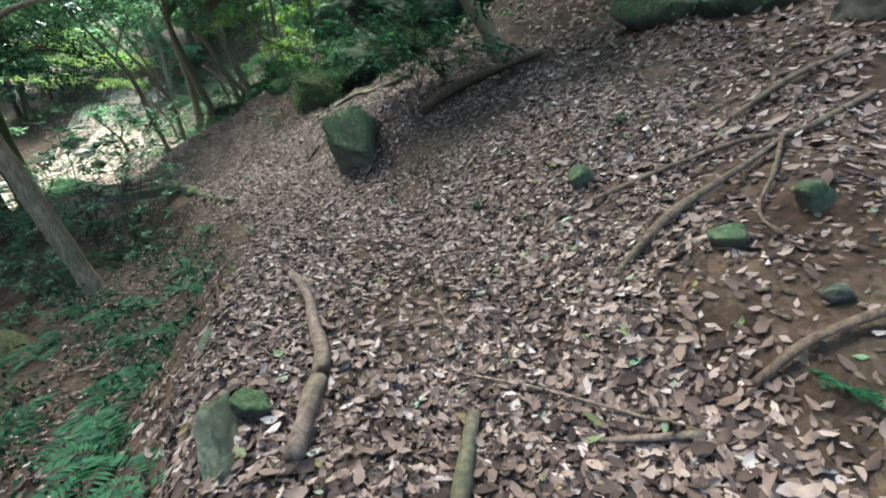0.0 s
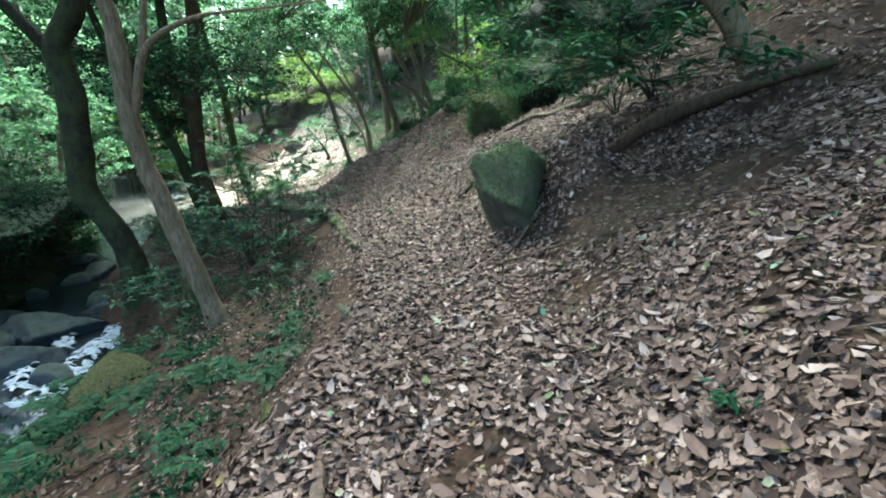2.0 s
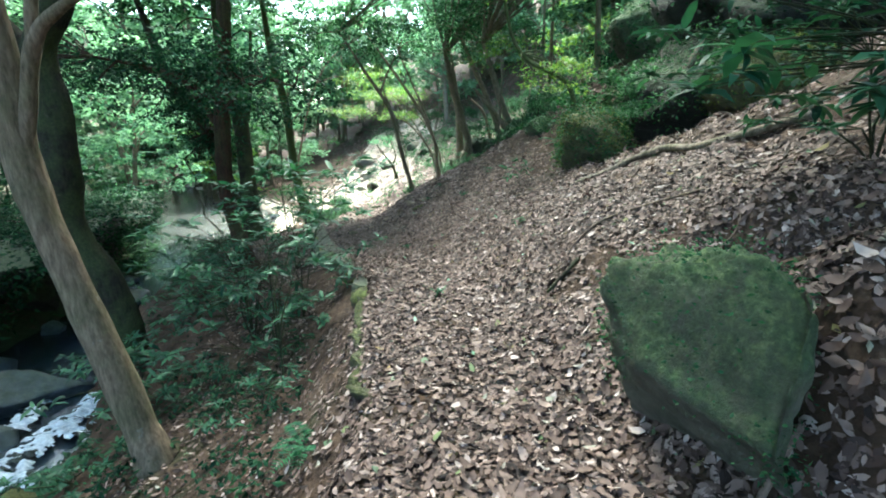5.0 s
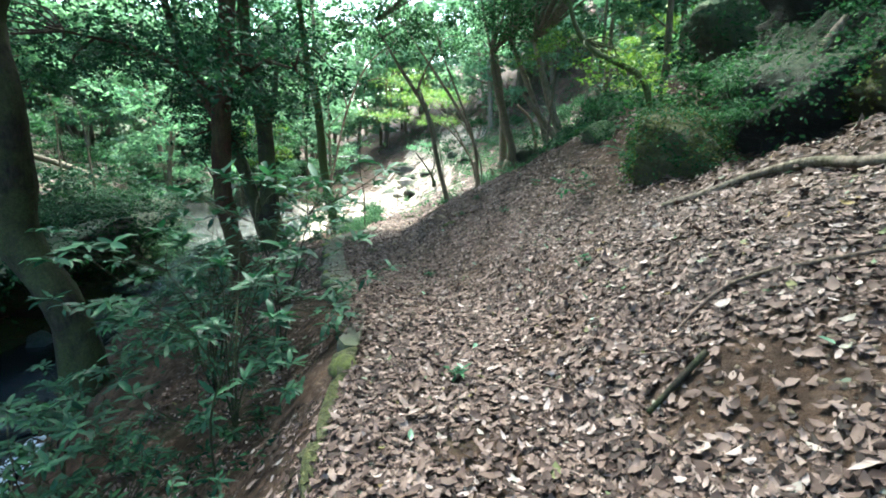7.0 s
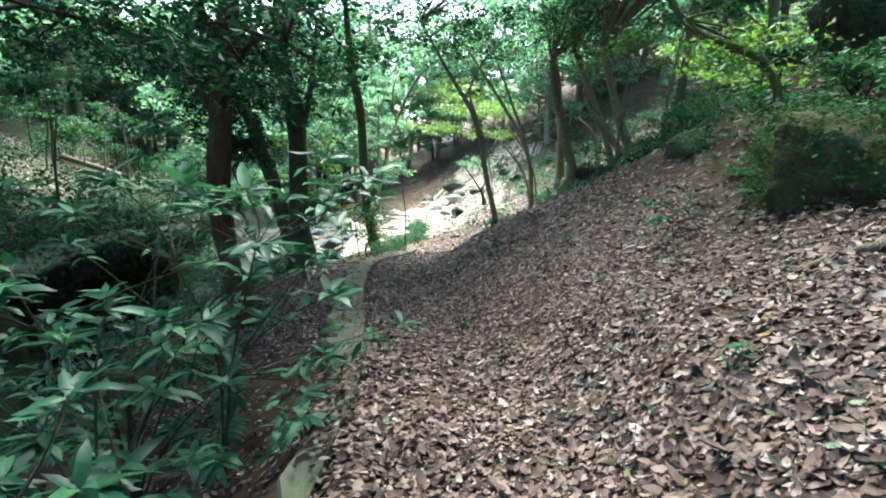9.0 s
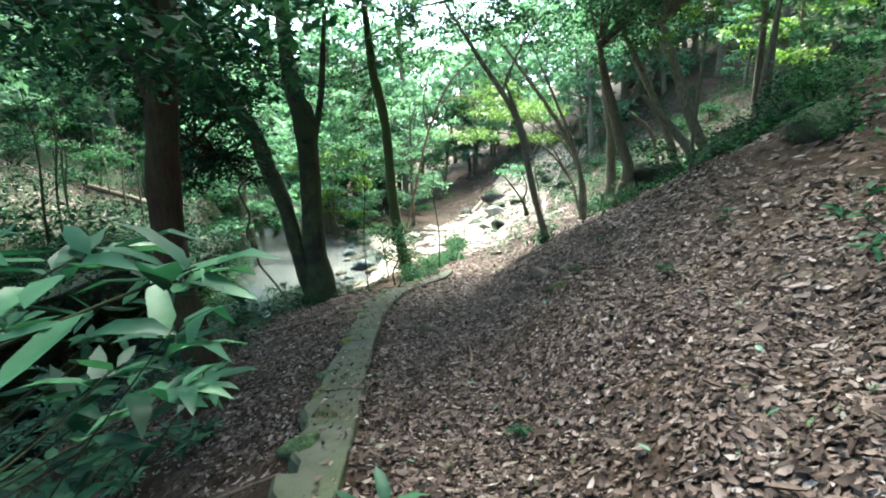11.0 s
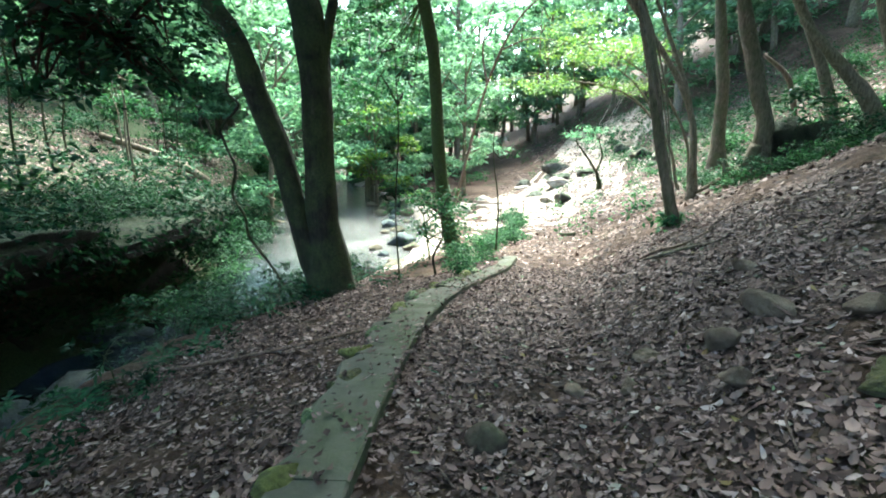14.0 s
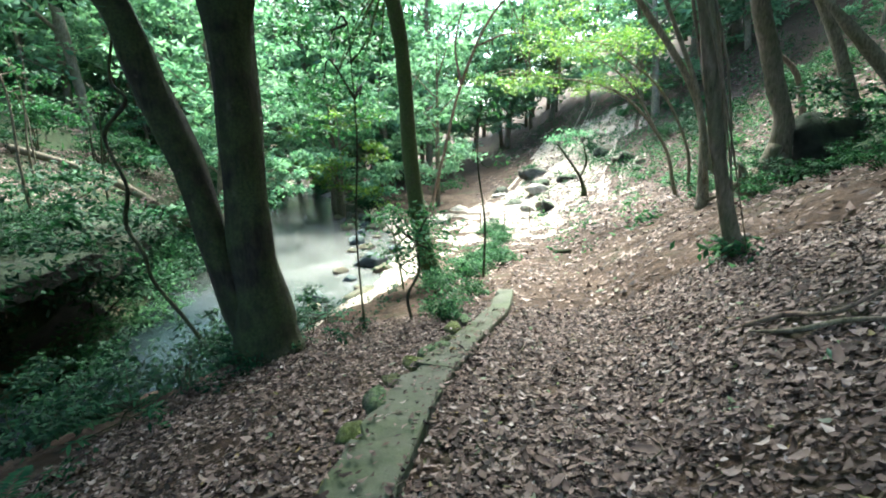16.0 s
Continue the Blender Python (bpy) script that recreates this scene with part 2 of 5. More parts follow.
def leaves(name, places, ways, normals, lengths, widths, material, rng, fold=.25, curl=.15, fine=False):
    """Many separate leaves in one mesh: each folded along its midrib."""
    n = len(places)
    ways = ways / (np.linalg.norm(ways, axis=1, keepdims=True) + 1e-9)
    side = np.cross(normals, ways)
    side /= np.linalg.norm(side, axis=1, keepdims=True) + 1e-9
    up = np.cross(ways, side)
    L, W = lengths[:, None], widths[:, None]
    f = rng.normal(fold, abs(fold) * .6 + .05, (n, 1))
    c = rng.normal(curl, abs(curl) * .8 + .03, (n, 1))
    along = lambda t: places + ways * L * t + up * L * c * 4 * (t - .5) ** 2  # noqa: E731
    if fine:
        a, b = along(.28), along(.68)
        w1, w2 = .95, .8
        rows = [along(0), a - side * W * .5 * w1 + up * W * f, a, a + side * W * .5 * w1 + up * W * f, b - side * W * .5 * w2 + up * W * f * .8, b, b + side * W * .5 * w2 + up * W * f * .8, along(1)]
        tri = np.array([(0, 3, 2), (0, 2, 1), (2, 3, 6), (2, 6, 5), (1, 2, 5), (1, 5, 4), (5, 6, 7), (4, 5, 7)])
    else:
        a = along(.42)
        rows = [along(0), a + side * W * .5 + up * W * f, along(1), a - side * W * .5 + up * W * f]
        tri = np.array([(0, 1, 2), (0, 2, 3)])
    k = len(rows)
    verts = np.stack(rows, 1).reshape(-1, 3)
    faces = (np.arange(n)[:, None, None] * k + tri[None]).reshape(-1, 3)
    me = bpy.data.meshes.new(name)
    me.vertices.add(len(verts))
    me.vertices.foreach_set("co", verts.astype(np.float32).ravel())
    me.loops.add(faces.size)
    me.loops.foreach_set("vertex_index", faces.astype(np.int32).ravel())
    me.polygons.add(len(faces))
    me.polygons.foreach_set("loop_start", np.arange(0, faces.size, 3, dtype=np.int32))
    me.polygons.foreach_set("loop_total", np.full(len(faces), 3, dtype=np.int32))
    me.materials.append(material)
    me.update(calc_edges=True)
    return me


def cloud(rng, centre, radii, n, clumps, spread):
    """Leaf places gathered into clumps inside an ellipsoid, thicker towards its skin."""
    c = rng.normal(size=(clumps, 3))
    c /= np.linalg.norm(c, axis=1, keepdims=True)
    c *= rng.uniform(.25, 1, (clumps, 1)) ** .5
    pick = rng.integers(0, clumps, n)
    weight = rng.uniform(.5, 1.5, clumps)[pick][:, None]
    return np.asarray(centre) + c[pick] * radii + rng.normal(size=(n, 3)) * np.array((spread, spread, spread * .38)) * weight, np.asarray(centre) + c * radii


def leaf_turns(rng, n, flat=.55):
    ways = rng.normal(size=(n, 3)) * (1, 1, .45) + (0, 0, -.25)
    normals = rng.normal(size=(n, 3)) * flat + (0, 0, 1)
    return ways, normals


def crown_mesh(rng, blobs, material, size, ratio=.42, fold=.2, spread=.07):
    """blobs: rows of (centre, radii, leaf count)."""
    found, tips = [], []
    for centre, radii, n in blobs:
        p, c = cloud(rng, centre, radii, n, max(5, n // 38), .13 + spread * max(radii))
        found.append(p)
        tips.append(c)
    p = np.vstack(found)
    ways, normals = leaf_turns(rng, len(p))
    lengths = size * rng.uniform(.6, 1.3, len(p))
    return leaves("crown", p, ways, normals, lengths, lengths * ratio, material, rng, fold), tips


def tree(label, stems, bark, blobs=(), foliage=None, leaf=.12, seed=0, category="tree", twigs=6, sides=10, flare=True, name="tree", shade_canopy=()):
    """stems: rows of (points, radii); the first is the trunk. blobs: the crown's masses of leaves. The last list adds
    unseen leaf masses overhead for shade.
    """
    rng = np.random.default_rng(seed)
    base = Vector(stems[0][0][0])
    root = thing(name, label, category, base)
    for k, (points, radii) in enumerate(stems):
        points = [np.subtract(p, base) for p in points]
        radii = list(radii)
        if k == 0 and flare:
            first, second = np.array(points[0]), np.array(points[1])
            points = [first - (0, 0, .25), first + (second - first) * .06, first + (second - first) * .3, *points[1:]]
            radii = [radii[0] * 1.75, radii[0] * 1.3, radii[0] * 1.03, *radii[1:]]
        v, f = tube(points, radii, sides if k == 0 else 7, .06, seed=seed + k)
        part("trunk" if k == 0 else "limb", mesh_of("trunk", v, f, bark, True), root)
    if blobs:
        local = [(np.subtract(c, base), r, n) for c, r, n in blobs]
        me, tips = crown_mesh(rng, local, foliage, leaf)
        part("crown", me, root)
        mids = np.vstack([spline([np.subtract(p, base) for p in s[0]], 3)[-6:] for s in stems])
        twig_pieces = []
        for group in tips:
            for tip in group[:: max(1, len(group) // twigs)]:
                start = mids[np.argmin(np.linalg.norm(mids - tip, axis=1))]
                middle = (start + tip) / 2 + rng.normal(0, .12, 3) + (0, 0, .08)
                twig_pieces.append(tube([start, middle, tip], [.022, .014, .005], 4, .05, 3))
        part("branchwork", mesh_of("branchwork", *joined(twig_pieces), bark, True), root, kind="stuff")
    # overhead leaf masses out of view, added to shade the ground
    if shade_canopy:
        me, tips = crown_mesh(rng, [(np.subtract(c, base), r, n) for c, r, n in shade_canopy], foliage, .3, .6, .2, .12)
        part("crown", me, root)
        top = np.subtract(stems[0][0][-1], base)
        thick = min(.06, stems[0][1][-1] * .8)
        arms = [tube([top, (top + tip) / 2 + (0, 0, .3), tip], (thick, thick * .6, .008), 5, .05, 3) for tip in tips[0][:: max(1, len(tips[0]) // 14)]]
        part("branchwork", mesh_of("branchwork", *joined(arms), bark, True), root, kind="stuff")
    return root


def grow_on(ob, name, n, size, material, seed, droop=0.0, least=-.3):
    """Small leaves rooted all over the upper sides of a rock, as a part of it."""
    rng = np.random.default_rng(seed)
    me = ob.data
    co, no = np.empty(len(me.vertices) * 3), np.empty(len(me.vertices) * 3)
    me.vertices.foreach_get("co", co)
    me.vertex_normals.foreach_get("vector", no)
    co, no = co.reshape(-1, 3), no.reshape(-1, 3)
    good = np.where(no[:, 2] > least)[0]
    patch = bumps(co[good, 0] * 1.3, co[good, 1] * 1.3 + co[good, 2], seed, 1.0) > -.45
    good = good[patch] if patch.any() else good
    pick = rng.choice(good, n)
    reach = float(np.ptp(co[:, 0]) + np.ptp(co[:, 1])) / 60
    p = co[pick] + rng.normal(0, reach, (n, 3)) + no[pick] * rng.uniform(.005, size * .8, (n, 1))
    ways = rng.normal(size=(n, 3)) * (1, 1, .4) + no[pick] * .6 + (0, 0, -droop)
    L = size * rng.uniform(.5, 1.3, n)
    return part(name, leaves(name, p, ways, no[pick] + rng.normal(0, .45, (n, 3)), L, L * .45, material, rng, .15), ob, kind="stuff")


# ---- the lie of the land: a kerb line along the path, a slope above it, a stream below it ----
KERB_Y = (-6, 0, 1.6, 2.7, 3.8, 5.1, 5.8, 7.1, 8.9, 9.7, 10.5, 11, 12.6, 13.8, 14.6, 15.5, 16.5, 17.8, 19.2, 20.7, 27, 35, 45, 60, 120)
KERB_X = (-1.2, -.6, -.3, -.2, .12, .38, .45, .25, -.2, -.37, -.6, -.75, -1.5, -2.1, -2.48, -2.83, -3.22, -3.55, -3.72, -3.82, -5.3, -7.6, -11.5, -18, -45)
PATH_Y = (-8, 0, 2.7, 4, 6, 8, 10, 11, 12, 13, 14, 15, 16, 18, 20, 27, 35, 45, 60, 120)
PATH_Z = (-.3, 0, .15, .2, .12, -.02, -.14, -.27, -.48, -.65, -.75, -.8, -.87, -1.17, -1.5, -2.3, -2.9, -2.6, -1, 6)
STREAM_Y = (-20, 0, 8, 11, 15, 20, 25, 30, 36, 45, 120)
STREAM_X = (-8, -6.0, -5.8, -6.4, -8.1, -10, -12.6, -15.8, -21, -30, -105)
WATER_Z = (-1.9, -2.1, -2.2, -2.5, -2.9, -3.15, -3.2, -3.2, -3.2, -3.2, -3.2)
STREAM_HALF = (1.5, 1.5, 1.6, 1.75, 1.3, 1.6, 3.7, 5.0, 4.8, 4, 4)
RIGHT_D = (0, .7, 1.3, 1.7, 2.1, 2.6, 3.5, 4.4, 6, 8, 12, 20, 40, 120)
RIGHT_Z = (0, .04, .15, .38, .66, .95, 1.35, 1.8, 2.6, 3.8, 6.4, 12, 26, 70)
LEFT_D = (0, .35, .8, 1.5, 2.2, 3.2, 4.2, 5.2, 9)
LEFT_STEEP = (0, -.28, -.72, -1.02, -1.2, -1.65, -2.35, -2.75, -2.8)
LEFT_SHELF = (0, -.1, -.22, -.36, -.5, -.72, -1.2, -2.0, -2.6)
BANK_D = (-2, -.6, 0, .5, 1.0, 1.5, 3, 8, 20, 60, 140)
BANK_Z = (-.45, -.3, -.15, .1, .5, 1.9, 2.4, 4.2, 8.2, 18, 35)


def smooth_table(y, ys, zs):
    """Straight lines between table rows, softened a little."""
    return (np.interp(y - .35, ys, zs) + np.interp(y, ys, zs) * 2 + np.interp(y + .35, ys, zs)) / 4


def bumps(x, y, seed, size):
    """Smooth rolling noise from a few sine waves."""
    rng, out = np.random.default_rng(seed), 0.0
    for k in range(7):
        a, p = rng.uniform(0, 6.283, 2)
        f = (1 + k * .45) / size
        out = out + np.sin((x * math.cos(a) + y * math.sin(a)) * f * 6.283 + p) / (1 + k * .45)
    return out / 2.2


def kerb_x(y):
    return smooth_table(y, KERB_Y, KERB_X)


def path_z(y):
    return smooth_table(y, PATH_Y, PATH_Z)


def water_z(y):
    return smooth_table(y, STREAM_Y, WATER_Z)


def height(x, y):
    x, y = np.asarray(x, float), np.asarray(y, float)
    d, zp = x - kerb_x(y), path_z(y)
    steep = np.interp(y, (0, 4, 8, 11, 13, 16, 18.5, 21.5, 26, 31, 60), (.8, .85, 1, 1, .85, .85, 1.12, 1.1, .82, .7, .72))
    shift = np.interp(y, (0, 3, 5, 9, 12), (.35, .35, .1, 0, 0))
    right = np.interp(np.maximum(d - shift, 0), RIGHT_D, RIGHT_Z) * steep
    shelf = np.interp(y, (9.5, 13), (0, 1))
    left = np.interp(-d, LEFT_D, LEFT_STEEP) * (1 - shelf) + np.interp(-d, LEFT_D, LEFT_SHELF) * shelf
    near = zp + np.where(d > 0, right, left)
    xs, hw, zw = (smooth_table(y, STREAM_Y, t) for t in (STREAM_X, STREAM_HALF, WATER_Z))
    bank = zw + np.interp(xs - hw - x, BANK_D, BANK_Z) + np.maximum(y - 44, 0) * .2 * (x < xs + hw)
    side = x - (xs + hw)
    near = np.maximum(near, np.where(side > 0, zw + np.minimum(side * .5, .35), zw - .45))
    z = np.where(x < xs, np.maximum(bank, zw - .5), near)
    rough = np.clip((np.abs(d - .6) - .6) / 2, 0, 1)
    # a worn step of bare earth below the fallen log
    across, along = (x - 2.75) * .53 + (y - 8.05) * .85, (x - 2.75) * .85 - (y - 8.05) * .53
    step = np.clip((along + .5) / .6, 0, 1) * np.clip((3.2 - along) / .8, 0, 1)
    z = z + step * (.17 * np.exp(-((across - .15) / .33) ** 2) - .38 * np.exp(-((across + .36) / .31) ** 2))
    # the bank heaped against the back of the boulder
    z = z + .62 * np.exp(-((x - 2.45) / .4) ** 2 - ((y - 6.5) / .55) ** 2)
    z = z + bumps(x, y, 3, 2.3) * (.012 + .07 * rough) + bumps(x, y, 4, .6) * (.008 + .02 * rough)
    return z + bumps(x, y, 5, 14) * np.clip((np.abs(d) - 10) / 12, 0, 1) * 1.2

# ---- ground ----
def axis_steps(low, high, step, reach):
    """Even steps in the middle, growing ones out to the reach."""
    grow, out = [], step
    while sum(grow) < reach:
        out *= 1.28
        grow.append(out)
    far = np.cumsum(grow)
    return np.r_[(low - far)[::-1], np.arange(low, high + step / 2, step), high + far]


gx, gy = axis_steps(-13, 8, .13, 170), axis_steps(-1.5, 34, .13, 190)
mx, my = np.meshgrid(gx, gy)
gz = height(mx, my)
count = len(gx)
gv = np.stack([mx, my, gz], -1).reshape(-1, 3)
ij = (np.arange(len(gy) - 1)[:, None] * count + np.arange(count - 1)[None]).ravel()
gf = np.stack([ij, ij + 1, ij + 1 + count, ij + count], 1)
ground = tagged(new("ground", mesh_of("ground", gv, gf, SOIL, True)), "brown forest soil sloping down to a stream", "ground", kind="structure")

me = ground.data
me.materials.append(MOSSY_SOIL)
me.materials.append(PALE_SOIL)
me.materials.append(WET_SOIL)
fx, fy = gv[gf, 0].mean(1), gv[gf, 1].mean(1)
far_side = fx < smooth_table(fy, STREAM_Y, STREAM_X)
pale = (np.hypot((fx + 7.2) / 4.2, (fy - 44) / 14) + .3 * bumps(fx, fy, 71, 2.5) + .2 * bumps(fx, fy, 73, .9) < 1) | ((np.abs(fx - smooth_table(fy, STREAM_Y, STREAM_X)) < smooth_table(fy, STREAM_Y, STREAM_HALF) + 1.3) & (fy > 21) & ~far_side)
wet = ~far_side & (gv[gf, 2].mean(1) < water_z(fy) + .75 + .3 * bumps(fx, fy, 72, 1.4)) & (fx < kerb_x(fy) - 1.5) & (fy < 21)
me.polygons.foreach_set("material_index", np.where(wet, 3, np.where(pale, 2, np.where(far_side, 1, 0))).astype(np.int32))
me.update()

# ---- stream and pond ----
wy = np.concatenate([np.arange(-25, 26, .5), np.arange(26, 80, 1.5)])
wv, wf = [], []
for i, y in enumerate(wy):
    c, h, z = (float(smooth_table(y, STREAM_Y, t)) for t in (STREAM_X, STREAM_HALF, WATER_Z))
    for k in range(7):
        wv.append((c + (k / 3 - 1) * (h + .5), y, z - .03))
    if i:
        wf += [((i - 1) * 7 + k, (i - 1) * 7 + k + 1, i * 7 + k + 1, i * 7 + k) for k in range(6)]
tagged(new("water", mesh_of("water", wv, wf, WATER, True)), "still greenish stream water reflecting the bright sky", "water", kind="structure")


# ---- rocks ----
def rock_mesh(name, size, material, seed, detail=3, sharp=.35, cuts=13, flats=()):
    """A broken, lumpy stone about as large as size, resting a little below its origin."""
    bm = bmesh.new()
    bmesh.ops.create_icosphere(bm, subdivisions=detail, radius=.5)
    off = Vector((seed * 3.7, seed * 1.9, seed * .77))
    planes = []
    rng = random.Random(seed)
    for _ in range(cuts):
        planes.append((Vector((rng.uniform(-1, 1), rng.uniform(-1, 1), rng.uniform(-.5, 1))).normalized(), rng.uniform(.24, .43) if cuts > 9 else rng.uniform(.2, .36)))
    planes = [(Vector(n).normalized(), far) for n, far in flats] or planes
    for v in bm.verts:
        p = v.co.copy()
        for n, far in planes:
            over = p.dot(n) - far
            if over > 0:
                p -= n * over * .95
        p *= 1 + sharp * (.32 * noise.noise(p * 2.6 + off) + .2 * noise.noise(p * 6 + off) + .16 * abs(noise.noise(p * 13 + off)) + .1 * noise.noise(p * 27 + off))
        v.co = Vector((p.x * size[0], p.y * size[1], p.z * size[2] + size[2] * .24)) * 1.25
    me = bpy.data.meshes.new(name)
    bm.to_mesh(me)
    bm.free()
    me.materials.append(material)
    me.shade_smooth()
    return me


def rock(label, x, y, size, material, seed, turn=0, tilt=(0, 0), name="rock", detail=3, lift=0.0, z=None, group="", cuts=13, flats=(), sharp=.35):
    ob = new(name, rock_mesh(name, size, material, seed, detail, sharp, cuts, flats))
    ob.matrix_world = pose(x, y, (float(height(x, y)) if z is None else z) + lift, tilt[0], tilt[1], turn)
    return tagged(ob, label, "rock", group)


boulder_one = rock("large angular boulder covered with green moss beside the path", 1.9, 6.36, (.86, .95, 1.12), BOULDERSTONE, 6, 0, (0, 0), "boulder", 5, .0, sharp=.6,
                   flats=(((-.72, -.62, .3), .21), ((-.12, .1, .98), .34), ((.86, -.5, .0), .17), ((.2, -.97, .1), .3), ((-.9, -.1, -.5), .25), ((-.2, .95, .2), .34), ((-.62, -.35, -.7), .17), ((.5, -.2, .85), .31)))
boulder_two = rock("huge mossy boulder overgrown with small green plants", 3.35, 14.0, (2.0, 1.9, 1.45), OLIVEROCK, 5, 12, (0, 10), "boulder", 5, -.5, sharp=.7)
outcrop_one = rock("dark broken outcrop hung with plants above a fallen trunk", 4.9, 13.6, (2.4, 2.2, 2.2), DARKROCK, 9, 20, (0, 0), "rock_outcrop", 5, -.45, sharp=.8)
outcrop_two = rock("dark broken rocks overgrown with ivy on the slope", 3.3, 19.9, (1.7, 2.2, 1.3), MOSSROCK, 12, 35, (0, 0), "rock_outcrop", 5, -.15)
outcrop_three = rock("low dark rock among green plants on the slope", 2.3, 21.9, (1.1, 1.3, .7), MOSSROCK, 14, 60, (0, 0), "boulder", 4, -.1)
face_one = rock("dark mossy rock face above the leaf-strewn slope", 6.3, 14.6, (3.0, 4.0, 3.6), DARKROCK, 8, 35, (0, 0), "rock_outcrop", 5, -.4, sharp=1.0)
boulder_three = rock("olive-green mossy rock beside a bare grey root", 5.2, 12.0, (1.5, 1.7, 1.2), OLIVEROCK, 11, -20, (0, 6), "boulder", 5, -.2, sharp=.8)
face_two = rock("dark rock ledge high on the wooded slope", 5.6, 18.5, (2.8, 2.2, 1.8), MOSSROCK, 13, 70, (0, 0), "rock_outcrop", 5, -.2)
bank_boulder = rock("dark green mossy boulder beside the leaf bank", 2.7, 17.6, (.75, .8, .5), MOSSROCK, 15, 0, (0, 0), "boulder", 4, -.18)
face_three = rock("long mossy rock edge at the top of the slope", 6.6, 4.3, (2.0, 3.0, 1.0), MOSSROCK, 17, 15, (0, 0), "rock_outcrop", 4, -.3)
rock("pale rock step on the leafy slope", 5.6, 1.9, (1.3, 1.7, .5), ROCK, 19, 40, (0, 0), "rock", 4, -.1)
boulder_four = rock("large round moss-covered boulder on the stream bank", -3.1, 7.3, (.8, 1.1, .6), OLIVEROCK, 21, 30, (0, 0), "boulder", 4, -.08)
rock("big grey-blue boulder standing in the stream", -6.3, 10.6, (1.5, 1.2, .75), WETROCK, 23, 20, (0, 0), "boulder", 4, -.02, z=-2.55)
rock("wet grey boulder at the edge of the rapids", -5.9, 9.2, (1.0, 1.1, .7), WETROCK, 25, 60, (0, 0), "boulder", 4, 0, z=-2.5)
rock("grey streambed stone beside white water", -5.6, 7.6, (1.1, .9, .6), WETROCK, 27, 10, (0, 0), "boulder", 3, 0, z=-2.4)
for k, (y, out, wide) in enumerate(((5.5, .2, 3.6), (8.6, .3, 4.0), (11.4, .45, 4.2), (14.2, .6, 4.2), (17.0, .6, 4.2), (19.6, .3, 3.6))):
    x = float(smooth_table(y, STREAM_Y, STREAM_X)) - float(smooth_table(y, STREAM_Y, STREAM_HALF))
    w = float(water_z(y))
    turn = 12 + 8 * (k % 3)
    rock("rock wall under the far bank, its colour darkened for shade", x - 1.6, y, (1.7, wide, 1.9), DARKROCK, 29 + 2 * k, turn, (0, 0), "rock_wall", 5, 0, z=w - .3, group="undercut far bank")
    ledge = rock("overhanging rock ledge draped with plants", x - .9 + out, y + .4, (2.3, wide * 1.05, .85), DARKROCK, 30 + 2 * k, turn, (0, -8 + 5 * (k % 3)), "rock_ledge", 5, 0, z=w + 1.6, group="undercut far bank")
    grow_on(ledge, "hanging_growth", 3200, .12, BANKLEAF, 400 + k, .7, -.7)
rock("mossy stone half buried in the slope", 2.45, 2.55, (.24, .2, .2), MOSSROCK, 35, 0)
rock("greenish flat stone lying on bare earth", 2.2, 1.25, (.26, .17, .1), MOSSROCK, 37, 30)
rock("mossy block of stone among dry leaves", 2.66, 1.15, (.22, .17, .15), MOSSROCK, 39, 10)
rock("small grey stone on dark soil", 2.1, .75, (.14, .1, .07), ROCK, 41, 0)
rock("dark green round boulder behind tree roots", 1.3, 28.2, (1.35, 1.3, 1.15), DARKROCK, 43, 0, (0, 0), "boulder", 4, .05, z=.2, sharp=.7)
rock("lichen-covered rock beside tree roots", 1.84, 26.2, (1.3, 1.0, .6), MOSSROCK, 45, 20, (0, 0), "boulder", 4)
rock("small dark brown stone lying by the kerb", -2.06, 15.12, (.19, .16, .16), BROWNSTONE, 47, 0)
rock("mossy flat stone slab among dead leaves", -.48, 15.45, (.42, .24, .08), OLIVEROCK, 49, 20, (0, -18), lift=-.02, detail=4, sharp=.9, cuts=8)
for k, (x, y, s) in enumerate(((-1.39, 16.08, .17), (-1.02, 16.0, .24), (-1.45, 15.74, .16), (-.82, 16.25, .3), (-.85, 16.95, .2), (-1.0, 15.6, .2), (-.45, 16.1, .22), (-1.75, 15.75, .14))):
    rock("small brown stone lying in the leaf litter", x, y, (s * .9, s * .68, s * .45), TANROCK, 51 + k, k * 47, (8, -14), lift=.015, group="stones in the litter", name="stone")
for k, (x, y, s) in enumerate(((-9.6, 46.5, 2.2), (-8.2, 43.0, 1.8), (-10.8, 43.6, 1.5), (-6.6, 42.2, 1.6), (-9.0, 39.6, 1.1))):
    rock("dark angular rock on the sunlit bank", x, y, (s * .9, s * .55, s * .6), DARKROCK if k % 2 else ROCK, 71 + k, 40 + k * 31, (35, 12), name="boulder", group="rocks on the sunlit bank", lift=-.2, cuts=8, sharp=1.0)
for k in range(26):
    rng_y = 22 + (k * 7.3) % 14
    cx = float(smooth_table(rng_y, STREAM_Y, STREAM_X)) + float(smooth_table(rng_y, STREAM_Y, STREAM_HALF)) * (.55 + .5 * ((k * .37) % 1))
    s = .25 + .6 * ((k * .61) % 1) ** 2
    rock("grey stone at the edge of the pond", cx, rng_y, (s * 1.3, s, s * .6), BROWNSTONE if k % 3 else WETROCK, 90 + k, k * 33, name="stone", z=-3.25, group="stones along the pond")
